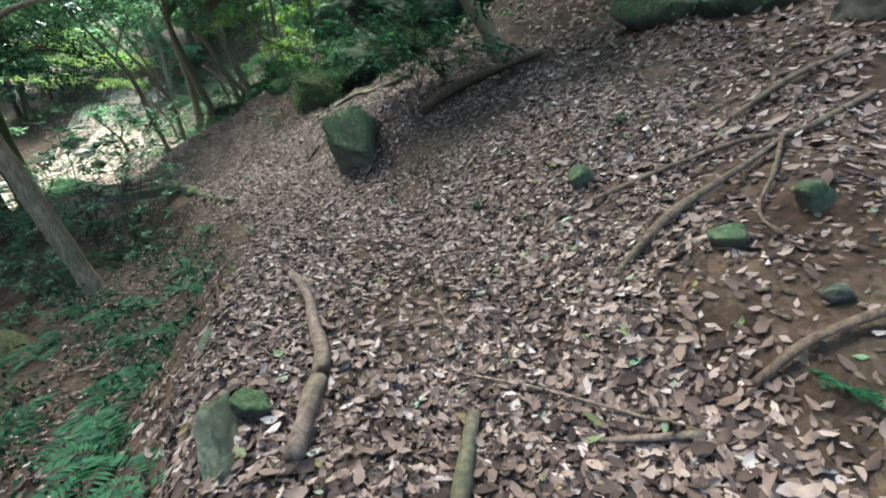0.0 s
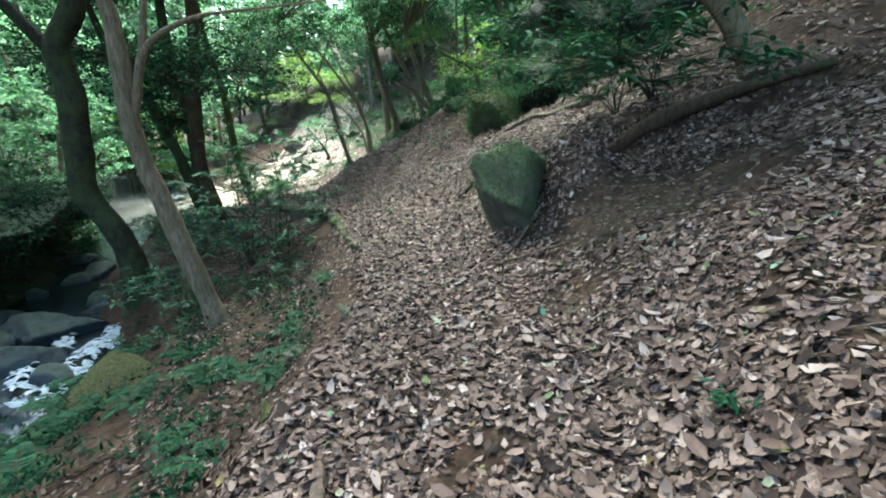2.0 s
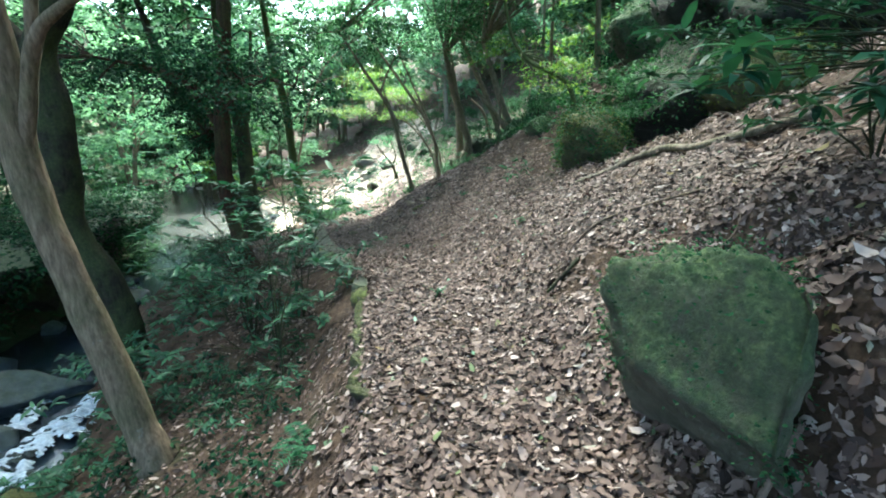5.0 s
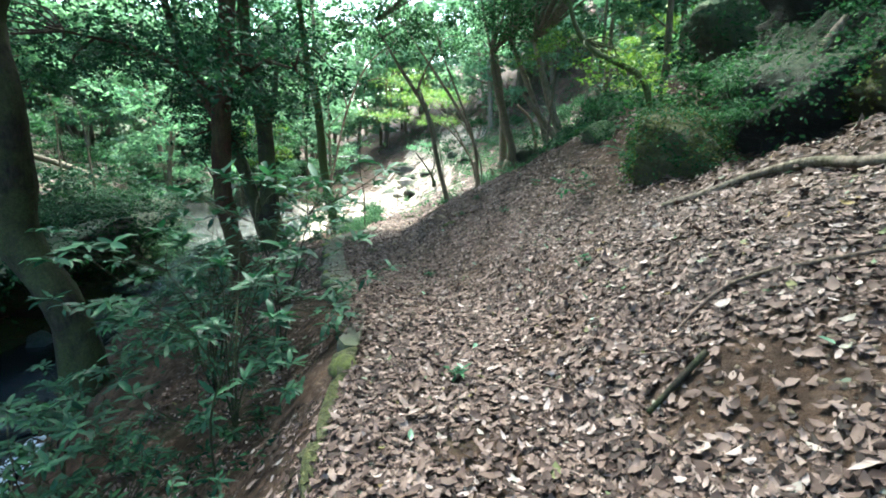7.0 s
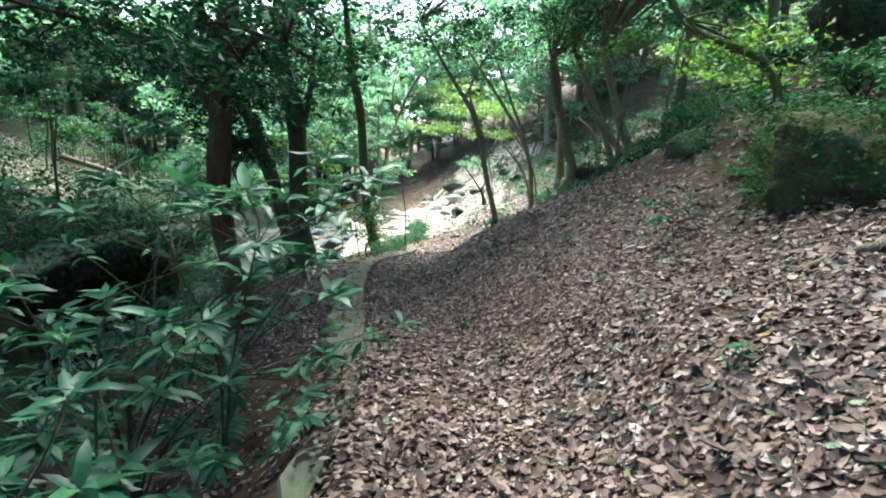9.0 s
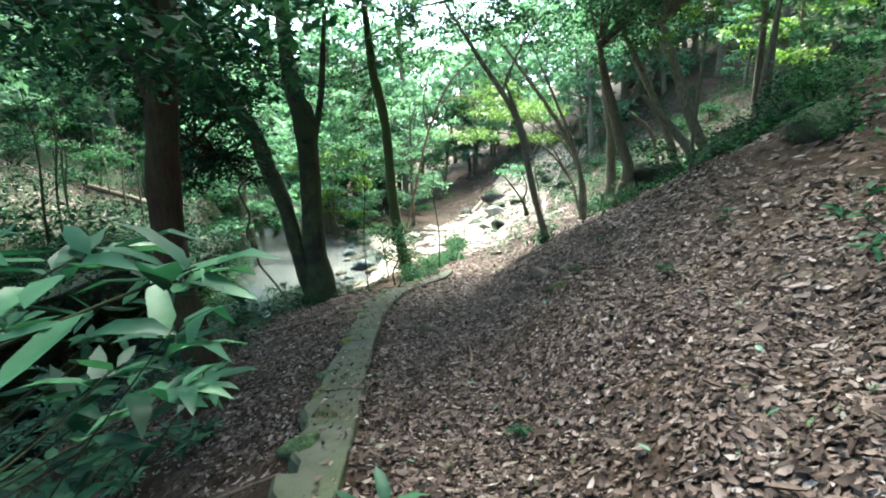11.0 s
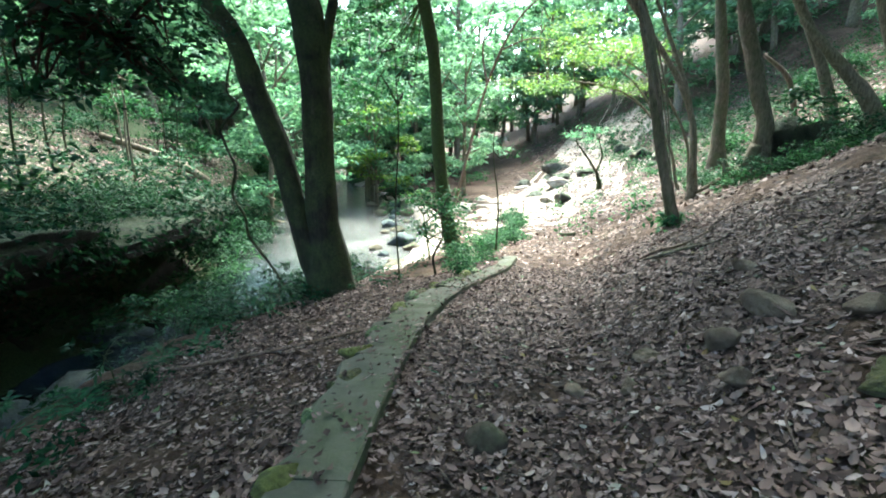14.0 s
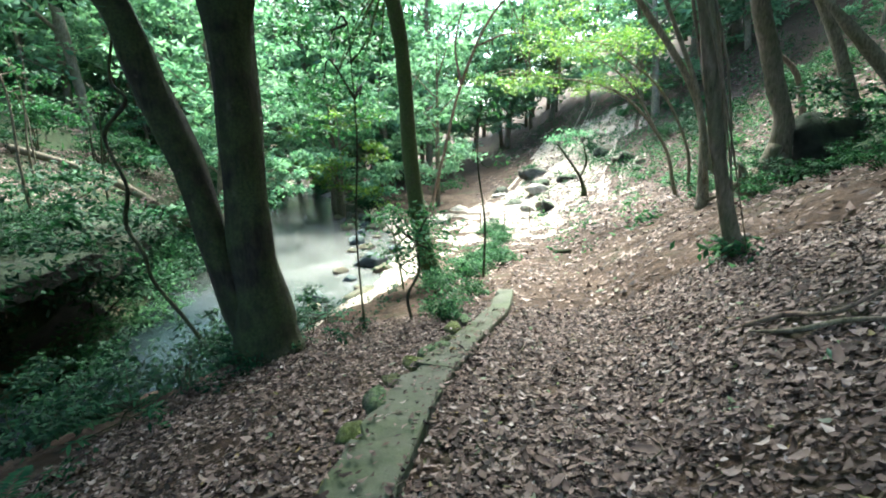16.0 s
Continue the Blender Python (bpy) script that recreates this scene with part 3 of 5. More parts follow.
for k in range(16):
    y = 6.2 + k * .75
    cx = float(smooth_table(y, STREAM_Y, STREAM_X)) + 1.5 * math.sin(k * 2.4)
    s = .35 + .45 * ((k * .53) % 1)
    rock("wet grey stone in the stream", cx, y, (s * 1.4, s, s * .7), WETROCK, 120 + k, k * 51, name="stone", z=float(water_z(y)) - .1, group="stones in the stream")
# pale open bank beyond the pond
for k in range(15):
    x, y = -6.5 + 5 * ((k * .618) % 1) - (k // 3) * .35, 36 + 14 * ((k * .41) % 1)
    s = .4 + .7 * ((k * .77) % 1)
    rock("dark rock on the sunlit slope", x, y, (s * 1.1, s * .8, s * .7), DARKROCK if k % 2 else BROWNSTONE, 180 + k, k * 67, (30, 15), group="rocks on the sunlit slope", lift=-.12, cuts=8, sharp=.9)
# these pale rocks carry the bank's sunlight in their colour as well
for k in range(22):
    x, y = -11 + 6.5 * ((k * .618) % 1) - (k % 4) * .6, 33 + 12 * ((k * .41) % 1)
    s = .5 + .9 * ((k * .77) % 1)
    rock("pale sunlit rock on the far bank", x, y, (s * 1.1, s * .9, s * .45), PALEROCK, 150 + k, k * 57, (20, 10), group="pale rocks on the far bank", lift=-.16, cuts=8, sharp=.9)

grow_on(boulder_one, "moss_growth", 2200, .022, BROADLEAF, 501, .2)
grow_on(boulder_two, "plant_growth", 8500, .06, BROADLEAF, 502, .5, -.25)
grow_on(boulder_two, "moss_growth", 9000, .04, MOSSLEAF, 522, .3, -.9)
grow_on(boulder_three, "moss_growth", 5000, .04, MOSSLEAF, 523, .3, -.9)
grow_on(outcrop_one, "plant_growth", 6500, .075, BROADLEAF, 512, .6, -.3)
grow_on(outcrop_two, "plant_growth", 2600, .08, DARKLEAF, 513, .5, -.5)
grow_on(outcrop_three, "plant_growth", 1300, .07, BROADLEAF, 514, .4, -.5)
grow_on(face_one, "plant_growth", 6000, .09, BANKLEAF, 503, .5, -.1)
grow_on(boulder_three, "plant_growth", 1500, .06, BROADLEAF, 504, .4)
grow_on(face_two, "plant_growth", 2600, .1, BROADLEAF, 505, .5, -.6)
grow_on(face_three, "plant_growth", 1500, .07, BROADLEAF, 506, .4)
grow_on(bank_boulder, "plant_growth", 700, .06, BROADLEAF, 508, .4)
grow_on(boulder_four, "moss_growth", 500, .03, BANKLEAF, 507)

# ---- rapids ----
for k, (x, y, l, w, t) in enumerate(((-4.8, 9.2, 1.5, .75, 8), (-4.6, 8.2, 1.2, .6, -10), (-5.3, 11.5, 1.2, .8, 25), (-4.95, 10.3, 1.4, .75, 12), (-5.3, 8.6, 1.2, .5, 30), (-5.7, 10.0, 1.0, .5, 35))):
    bm = bmesh.new()
    bmesh.ops.create_grid(bm, x_segments=22, y_segments=52, size=.5)
    for v in bm.verts:
        edge = 1 + .35 * noise.noise(Vector((0, v.co.y * 6 + k * 5, k)))
        v.co = Vector((v.co.x * w * edge, v.co.y * l, .05 + .07 * noise.noise(Vector((v.co.x * 5, v.co.y * 9, k * 3.0))) - .35 * abs(v.co.x) ** 2 - v.co.y * .12))
    torn = [f for f in bm.faces if noise.noise(f.calc_center_median() * 6 + Vector((k * 7.0, 0, 0))) + .6 * noise.noise(f.calc_center_median() * 15) < -.2 + .9 * (abs(f.calc_center_median().x) / (w * .5)) ** 3]
    bmesh.ops.delete(bm, geom=torn, context="FACES")
    me = bpy.data.meshes.new("rapids")
    bm.to_mesh(me)
    bm.free()
    me.materials.append(FOAM)
    me.shade_smooth()
    ob = new("rapids", me)
    ob.matrix_world = pose(x, y, float(water_z(y)) + .05, 0, 0, t)
    tagged(ob, "white rushing water between boulders", "rapids", "rapids in the stream", "stuff")

# ---- kerb: a mossy concrete strip along the outer edge of the path ----
kerb = tagged(new("kerb"), "grey-green mossy concrete kerb edging the path", "kerb", kind="structure")


def kerb_slab(y0, y1, seed):
    rng = np.random.default_rng(seed)
    rows, verts, faces = 9, [], []
    for i, y in enumerate(np.linspace(y0 + .002, y1 - .002, rows)):
        x, z = float(kerb_x(y)), float(path_z(y))
        slope = (float(kerb_x(y + .1)) - float(kerb_x(y - .1))) / .2
        n = np.array((-1, slope)) / math.hypot(1, slope)
        wide = float(np.interp(y, (7.3, 9.6, 13, 17, 20.5), (.06, .12, .4, .36, .28))) + rng.normal(0, .035)
        low = float(np.interp(y, (7.3, 9.2, 10.8), (-.2, .1, 1)))
        for off, up in ((0, -.16), (0, .07 * low), (.012, .085 * low), (wide * .92, .08 * low + rng.normal(0, .008)), (wide, .06 * low - .02), (wide + .02, -.3)):
            verts.append((x + n[0] * off, y + n[1] * off, z + up))
    for i in range(rows - 1):
        faces += [(i * 6 + k, i * 6 + k + 1, i * 6 + k + 7, i * 6 + k + 6) for k in range(5)]
    faces += [tuple(range(6))[::-1], tuple((rows - 1) * 6 + k for k in range(6))]
    return mesh_of("slab", verts, [f[::-1] for f in faces], CONCRETE if y0 > 9 else OLIVEROCK)


for k in range(-2, 10):
    part("slab", kerb_slab(9.7 + k * 1.21, 9.7 + (k + 1) * 1.21, k + 20), kerb)
rngk = np.random.default_rng(12)
for k in range(26):
    y = 9.4 + k * .42
    x = float(kerb_x(y)) - float(np.interp(y, (9.6, 13), (.1, .37))) - rngk.uniform(-.05, .06)
    s = rngk.uniform(.1, .24)
    rock("small mossy stone against the kerb", x, y, (s * .9, s * 1.4, s * .55), (OLIVEMOSS, MOSSROCK, OLIVEROCK)[k % 3], 200 + k, rngk.uniform(0, 180), name="stone", detail=2, z=float(path_z(y)) + (.0 if y > 11 else -.06), group="mossy stones along the kerb")
for k, (x, y, s) in enumerate(((-.2, 2.75, .16), (.02, 4.0, .18), (.3, 5.3, .2), (.2, 7.3, .18), (-.2, 5.6, .26), (-.18, 8.5, .18))):
    rock("mossy edge stone at the brink of the path", x, y, (s * .8, s * 1.5, s * .42), OLIVEROCK if k % 2 else KERBSTONE, 240 + k, 35 * k, (25, 10), name="stone", group="edge stones", lift=-.05, cuts=8, sharp=.8)


rock("grey-green upright slab of stone at the brink of the path", -.12, 1.8, (.14, .42, .34), KERBSTONE, 263, -14, (6, -30), "stone", 5, -.06, cuts=9, sharp=.9, flats=(((-1, 0, .1), .2), ((1, .1, .1), .22), ((.1, -.7, .7), .24), ((0, .5, .86), .3), ((0, 1, 0), .4), ((.2, -1, 0), .42)))
rock("broken wedge of dark stone beside the path edge", -.06, 1.95, (.2, .16, .14), BOULDERSTONE, 261, 25, (12, 10), "stone", 3, .0, cuts=7, sharp=.5)


# ---- fallen wood ----
def log(label, points, radii, material=DEADWOOD, seed=0, name="log", sides=9, category="log"):
    """A branch or log lying along points (x, y, height above the ground)."""
    pts = [(x, y, float(height(x, y)) + h) for x, y, h in points]
    base = Vector(pts[0])
    v, f = tube([np.subtract(p, base) for p in pts], radii, sides, .09, 6, seed)
    ob = new(name, mesh_of(name, v, f, material, True))
    ob.location = base
    return tagged(ob, label, category)


log("thick bent dead branch lying on the path edge", ((.36, 3.5, .02), (.4, 3.2, .03), (.41, 2.9, .03), (.36, 2.45, .04), (.33, 2.15, .04), (.2, 1.85, .045), (.07, 1.57, .04)), (.024, .034, .033, .042, .04, .05, .046), seed=1)
log("short mossy stick half buried in leaves", ((.5, 1.0, .02), (.82, 1.41, .03)), (.04, .03), BARK_BROWN, 2, "stick", category="branch")
log("long thin root crossing the slope", ((2.12, 2.33, .02), (2.4, 2.22, .04), (2.74, 2.05, .05), (3.1, 1.8, .04), (3.4, 1.62, .05), (3.95, 1.5, .03)), (.02, .018, .018, .018, .02, .022), ROOTWOOD, 3, "root", category="root")
log("bare brown root running down the slope", ((1.84, 1.62, .01), (2.05, 1.63, .06), (2.32, 1.63, .07), (2.89, 1.59, .06), (3.35, 1.67, .04)), (.022, .026, .026, .02, .012), ROOTWOOD, 4, "root", category="root")
log("pale weathered root ridge", ((2.95, 2.2, .02), (3.38, 2.11, .05), (3.9, 1.99, .05), (4.3, 1.85, .03)), (.014, .02, .022, .016), ROOTWOOD, 5, "root", category="root")
log("curved dead branch on dark soil", ((1.66, .76, .03), (1.85, .68, .05), (2.2, .5, .07), (2.7, .3, .06)), (.016, .019, .02, .018), ROOTWOOD, 6, "branch", category="branch")
log("thin forked root in the leaf litter", ((3.2, 1.62, .05), (2.8, 1.42, .05), (2.5, 1.3, .03), (2.3, 1.0, .02)), (.013, .011, .009, .006), ROOTWOOD, 7, "root", category="root")
log("thick dark fallen log along the bank", ((2.6, 7.8, .05), (2.93, 7.6, .17), (3.3, 7.4, .22), (3.74, 7.2, .23), (4.3, 6.95, .17), (5.2, 6.5, .1)), (.03, .05, .07, .09, .085, .05), ROTTEN, 8)
log("long grey fallen trunk lying below the mossy boulder", ((2.12, 11.75, .03), (2.45, 11.7, .05), (2.8, 11.62, .05), (3.1, 11.45, .06), (3.38, 10.95, .06), (3.55, 10.4, .06), (4.2, 9.6, .1)), (.025, .036, .042, .042, .044, .045, .05), BARK_GREY, 9)
log("thick dark log lying across the slope", ((1.7, 7.56, .0), (1.95, 7.48, .04), (2.2, 7.42, .05), (2.6, 7.3, .05), (2.9, 7.15, .03)), (.035, .05, .055, .06, .05), ROTTEN, 10)
log("thin stick lying on dry leaves", ((1.3, 5.85, .03), (1.7, 5.75, .04), (2.14, 5.48, .05)), (.008, .01, .009), DEADWOOD, 11, "stick", 6, category="branch")
log("pale dead branch in front of the boulder", ((1.3, 5.75, .01), (1.6, 5.95, .03), (1.8, 6.0, .05), (2.1, 6.2, .04)), (.006, .012, .014, .011), DEADWOOD, 12, "branch", category="branch")
log("bundle of thin fallen branches on the slope", ((-1.72, 18.58, .02), (-1.55, 18.38, .05), (-1.42, 18.36, .04), (-1.25, 18.16, .06), (-1.02, 18.2, .05)), (.008, .016, .017, .014, .007), DEADWOOD, 13, "branch", category="branch")
log("grey fallen branch on the leafy slope", ((-1.6, 18.32, .03), (-1.42, 18.1, .05), (-1.22, 18.08, .06), (-.98, 17.86, .05)), (.009, .016, .015, .008), BARK_GREY, 14, "branch", category="branch")
log("small log lying on the path", ((-4.35, 26.85, .04), (-3.9, 26.75, .05)), (.07, .06), BARK_DARK, 15)
log("long pale fallen tree on the far bank", ((-21.5, 23.2, .25), (-19.6, 25, .3), (-18.0, 28, .3), (-17.2, 30, .15)), (.1, .15, .15, .12), BARK_GREY, 16)
log("thin pale twig on the stream bank", ((-2.4, 10.3, .12), (-2.05, 10.45, .15), (-1.75, 10.4, .1)), (.012, .014, .008), DEADWOOD, 17, "stick", 6, category="branch")
log("grey branch lying on the leaf-covered shelf", ((-5.6, 15.4, .03), (-5.0, 15.5, .06), (-4.4, 15.9, .06), (-3.9, 16.6, .04)), (.012, .018, .02, .014), DEADWOOD, 18, "branch", category="branch")
log("fallen branch on the dark bank", ((-1.9, 12.3, .03), (-2.4, 11.9, .06), (-2.7, 11.2, .05)), (.014, .018, .012), DEADWOOD, 19, "branch", category="branch")
rngs = np.random.default_rng(77)
for k in range(60):
    y = rngs.uniform(.9, 19)
    x = float(kerb_x(y)) + rngs.uniform(.15, 3.2)
    a, l = rngs.uniform(0, 6.28), rngs.uniform(.12, .4)
    bend = rngs.normal(0, .04)
    log("thin dry twig lying in the leaf litter", ((x, y, .025), (x + math.cos(a) * l / 2 - bend, y + math.sin(a) * l / 2 + bend, .04), (x + math.cos(a) * l, y + math.sin(a) * l, .03)), (.004, .006, .003), DEADWOOD, 300 + k, "twig", 5, category="twig")["group"] = "twigs in the litter"
log("dark root mass below the fallen log", ((3.1, 7.62, .0), (3.3, 7.35, .05), (3.45, 7.2, .03), (3.6, 6.9, .0)), (.06, .11, .1, .05), ROTTEN, 22, "root", 9, category="root")
log("grey bare root climbing the rock face", ((4.2, 13.2, .0), (4.45, 13.3, .45), (4.35, 13.3, .75), (4.6, 13.3, 1.15), (4.75, 13.35, 1.3)), (.09, .07, .06, .07, .03), BARK_GREY, 23, "root", 9, category="root")
log("broken dead branch lying in the leaves", ((-1.3, 14.6, .02), (-1.15, 14.2, .04), (-1.05, 13.8, .03)), (.012, .018, .014), DEADWOOD, 24, "branch", 7, category="branch")
log("pale split stick among dry leaves", ((1.15, 1.0, .02), (1.4, .75, .03)), (.012, .016), DEADWOOD, 25, "stick", 6, category="branch")
log("long thin stick lying in the litter", ((.85, 1.75, .03), (1.15, 1.3, .04), (1.35, .9, .03)), (.006, .009, .007), DEADWOOD, 26, "stick", 6, category="branch")
log("thin root along the edge of the slope", ((1.7, 9.0, .02), (2.1, 9.2, .05), (2.6, 9.1, .05), (3.2, 8.9, .03)), (.008, .012, .013, .01), DEADWOOD, 27, "root", 6, category="root")
log("short dark stick on bare soil", ((1.55, 8.55, .03), (1.85, 8.75, .04)), (.016, .018), BARK_DARK, 28, "stick", 6, category="branch")

# ---- trees along the stream and the path ----
tree("reddish-brown tree trunk leaning over the stream bank", [
    (((-3.9, 13.5, -1.12), (-3.98, 13.47, -.5), (-4.1, 13.42, .34), (-4.08, 13.43, 1.23), (-4.02, 13.46, 1.92), (-3.9, 13.5, 2.7), (-3.75, 13.55, 4.2), (-3.9, 13.7, 6.2)), (.2, .165, .15, .145, .145, .14, .12, .09)),
    (((-4.05, 13.45, 1.7), (-4.6, 13.7, 2.3), (-5.3, 14.4, 2.75), (-6.2, 15.4, 3.0)), (.07, .055, .04, .02)),
    (((-4.03, 13.45, 1.9), (-3.4, 13.0, 2.3), (-2.6, 12.4, 2.5), (-1.9, 11.9, 2.35)), (.05, .04, .03, .015)),
    (((-4.05, 13.45, 1.6), (-4.6, 14.0, 1.75), (-5.2, 14.8, 1.65), (-5.4, 15.5, 1.45)), (.035, .025, .016, .006)),
    (((-4.0, 13.45, 2.2), (-4.6, 12.8, 2.7), (-5.4, 12.2, 2.9)), (.05, .035, .018)),
], BARK_RED, [((-2.5, 12.3, 2.3), (1.3, .9, .5), 1500), ((-3.6, 12.9, 3.0), (1.4, 1.2, .6), 1600), ((-5.4, 14.2, 2.9), (1.5, 1.5, .7), 1800), ((-7.0, 15.8, 2.7), (1.7, 1.4, .9), 1800), ((-5.6, 12.4, 2.7), (1.3, 1.2, .7), 1000), ((-7.5, 13.2, 3.1), (1.5, 1.4, .9), 900), ((-4.5, 14.5, 2.5), (1.0, .9, .5), 1500), ((-5.6, 15.4, 2.1), (.9, .9, .5), 1000), ((-6.0, 16.6, 2.9), (1.3, 1.0, .6), 700), ((-7.2, 17.0, 2.2), (.9, .8, .5), 350), ((-8.0, 16.2, 3.4), (1.4, 1.2, .6), 500), ((-5.5, 15.1, 1.55), (.45, .4, .22), 420), ((-5.4, 15.35, 1.3), (.4, .35, .16), 260), ((-5.25, 15.6, 1.5), (.4, .35, .2), 330), ((-5.2, 15.8, 1.15), (.22, .22, .1), 90), ((-5.6, 14.95, 1.1), (.25, .25, .12), 90)], DARKLEAF, .105, 1, shade_canopy=[((-6.2, 18.5, 9), (4.2, 4.5, 1.2), 6500)])
tree("dark tree with two stems rising from one base", [
    (((-6.45, 18.97, -2.0), (-6.52, 18.93, -.65), (-6.52, 18.93, .38), (-6.51, 18.94, 1.83), (-6.56, 18.91, 2.47), (-6.7, 18.84, 3.0), (-6.8, 18.8, 4.4), (-6.7, 18.9, 7.5)), (.36, .27, .25, .25, .24, .2, .16, .1)),
    (((-6.6, 18.9, -1.7), (-6.85, 18.74, -.65), (-7.05, 18.66, .38), (-7.33, 18.51, 1.36), (-7.53, 18.41, 2.11), (-7.89, 18.22, 2.74), (-8.15, 18.1, 3.3), (-8.6, 17.9, 5.5)), (.26, .19, .185, .18, .17, .16, .14, .08)),
    (((-6.46, 18.96, 1.5), (-6.37, 19.01, 1.92), (-6.23, 19.08, 2.55), (-6.14, 19.13, 3.16), (-6.0, 19.2, 4.6)), (.09, .085, .08, .07, .04)),
], BARK_DARK, [((-6.6, 18.9, 7.0), (3.2, 3.2, 1.5), 3600), ((-8.6, 17.8, 5.6), (2.0, 2.0, 1.0), 1800)], BROADLEAF, .16, 2, shade_canopy=[((-6, 20.5, 10), (5, 5, 1.2), 6000), ((-12.2, 18.3, 9.3), (5, 5.2, 1.2), 7000), ((-10.5, 22.6, 9.6), (4.5, 4.5, 1.2), 7500)])
tree("slender moss-covered tree beside the pond", [
    (((-6.4, 24.0, -2.75), (-6.69, 23.85, -1.48), (-6.89, 23.75, .11), (-6.95, 23.72, 1.62), (-7.03, 23.67, 2.76), (-7.19, 23.59, 3.73), (-7.31, 23.53, 4.4), (-7.5, 23.4, 7.5)), (.24, .18, .165, .16, .155, .15, .14, .08)),
], BARK_MOSS, [((-7.4, 23.5, 7.0), (2.6, 2.6, 1.5), 2600), ((-8.8, 24.2, 3.4), (1.5, 1.5, 1.1), 1300), ((-9.6, 24.6, 1.6), (1.3, 1.3, .9), 1000), ((-6.0, 24.5, 5.2), (1.6, 1.6, .9), 900)], BROADLEAF, .17, 3)
tree("thin dark tree curving over the path", [
    (((-1.36, 20.66, -.5), (-1.59, 20.55, .38), (-1.78, 20.45, 1.26), (-1.9, 20.38, 1.93), (-2.09, 20.29, 2.41), (-2.35, 20.15, 2.88), (-2.75, 19.95, 3.5), (-3.4, 19.7, 4.6)), (.085, .072, .07, .066, .062, .055, .045, .022)),
    (((-2.3, 20.2, 2.8), (-2.1, 20.4, 3.4), (-1.7, 20.6, 4.2)), (.04, .03, .015)),
], BARK_BROWN, [((-1.36, 20.6, -.45), (.22, .18, .08), 160), ((-3.2, 19.9, 4.6), (1.6, 1.5, .7), 1500), ((-1.8, 20.5, 4.4), (1.3, 1.3, .6), 900)], BROADLEAF, .12, 4, shade_canopy=[((.6, 24.2, 9.2), (4.6, 5, 1.2), 7500)])
tree("pair of slim pale stems on the slope", [
    (((-1.01, 27.3, -0.68), (-1.21, 27.3, 1.07), (-1.67, 27.3, 2.17), (-2.61, 27.3, 3.59), (-3.55, 27.3, 4.89), (-4.49, 27.3, 6.19)), (.1, .085, .075, .065, .05, .03)),
    (((-1, 27.2, -0.34), (-1.32, 27.2, 1.54), (-1.89, 27.2, 2.99), (-2.52, 27.2, 4.44), (-3.02, 27.2, 5.6)), (.07, .055, .05, .04, .02)),
], BARK_GREY, [((-4.5, 27.3, 6.8), (1.8, 1.8, 1.0), 1500)], BROADLEAF, .12, 5)
tree("old tree with spreading roots on the slope", [
    (((0.3, 27.7, -0.35), (0.4, 27.7, 0.4), (0.42, 27.7, 1.1), (0.15, 27.7, 1.9), (-0.03, 27.7, 2.6), (-0.36, 27.7, 3.7), (-0.67, 27.7, 5.07)), (.3, .24, .2, .19, .18, .17, .1)),
    (((0.3, 27.45, 0.5), (0.1, 27.3, 0.0), (-0.2, 27.2, -0.4), (-0.55, 27.1, -0.7)), (.17, .14, .11, .06)),
    (((0.3, 27.5, 0.2), (-.1, 27.4, -.15), (-.5, 27.3, -.45), (-.95, 27.2, -.75)), (.12, .1, .08, .03)),
    (((0.38, 27.5, 0.29), (0.69, 27.5, -0.03), (1.03, 27.5, -0.19)), (.14, .1, .05)),
], BARK_BROWN, [((-0.7, 27.7, 5.7), (3.2, 3.2, 1.0), 3000)], BROADLEAF, .15, 6, shade_canopy=[((2.0, 30, 10.5), (5, 5, 1.3), 8500)])
log("short broken stump among roots", ((-0.18, 27.0, -.1), (-0.27, 27.0, .35), (-0.41, 27.0, .75)), (.15, .12, .05), BARK_BROWN, 21, "stump", category="stump")
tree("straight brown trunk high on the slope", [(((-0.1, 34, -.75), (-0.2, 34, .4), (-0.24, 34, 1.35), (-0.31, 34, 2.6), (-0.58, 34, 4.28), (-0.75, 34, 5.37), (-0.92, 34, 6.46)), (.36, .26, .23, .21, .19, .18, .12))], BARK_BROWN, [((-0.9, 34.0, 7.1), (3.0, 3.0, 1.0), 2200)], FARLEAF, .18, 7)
tree("leaning brown trunk on the rocky slope", [(((2.3, 29, .15), (2.17, 29, 0.71), (1.85, 29, 1.83), (1.31, 29, 3.22), (0.59, 29, 4.76), (-0.13, 29, 6.3)), (.2, .17, .14, .13, .12, .07))], BARK_GREY, [((-0.1, 29.0, 6.9), (2.2, 2.2, 1.0), 1700)], BROADLEAF, .14, 8)
tree("crooked leaning trunk above the dark boulder", [(((2.74, 27.5, 0.63), (2.28, 27.5, 1.58), (1.73, 27.5, 2.28), (1.25, 27.5, 2.85), (0.77, 27.5, 3.42)), (.2, .16, .14, .12, .05))], BARK_GREY, seed=81)
tree("thick pale trunk leaning across the slope", [(((2.9, 25.5, 0.47), (2.47, 25.5, 1.46), (2.04, 25.5, 2.39), (1.57, 25.5, 3.75), (1.1, 25.5, 5.11)), (.2, .17, .155, .13, .08))], BARK_GREY, [((1.1, 25.5, 5.7), (2.4, 2.4, 1.0), 1900)], BROADLEAF, .14, 9, shade_canopy=[((5, 25, 11), (4.5, 5, 1.3), 900)])
tree("thin bare stem leaning over the boulders", [(((1.83, 31, 0.11), (1.27, 31, 2.36), (0.51, 31, 3.17)), (.09, .08, .05))], DEADWOOD, seed=10)
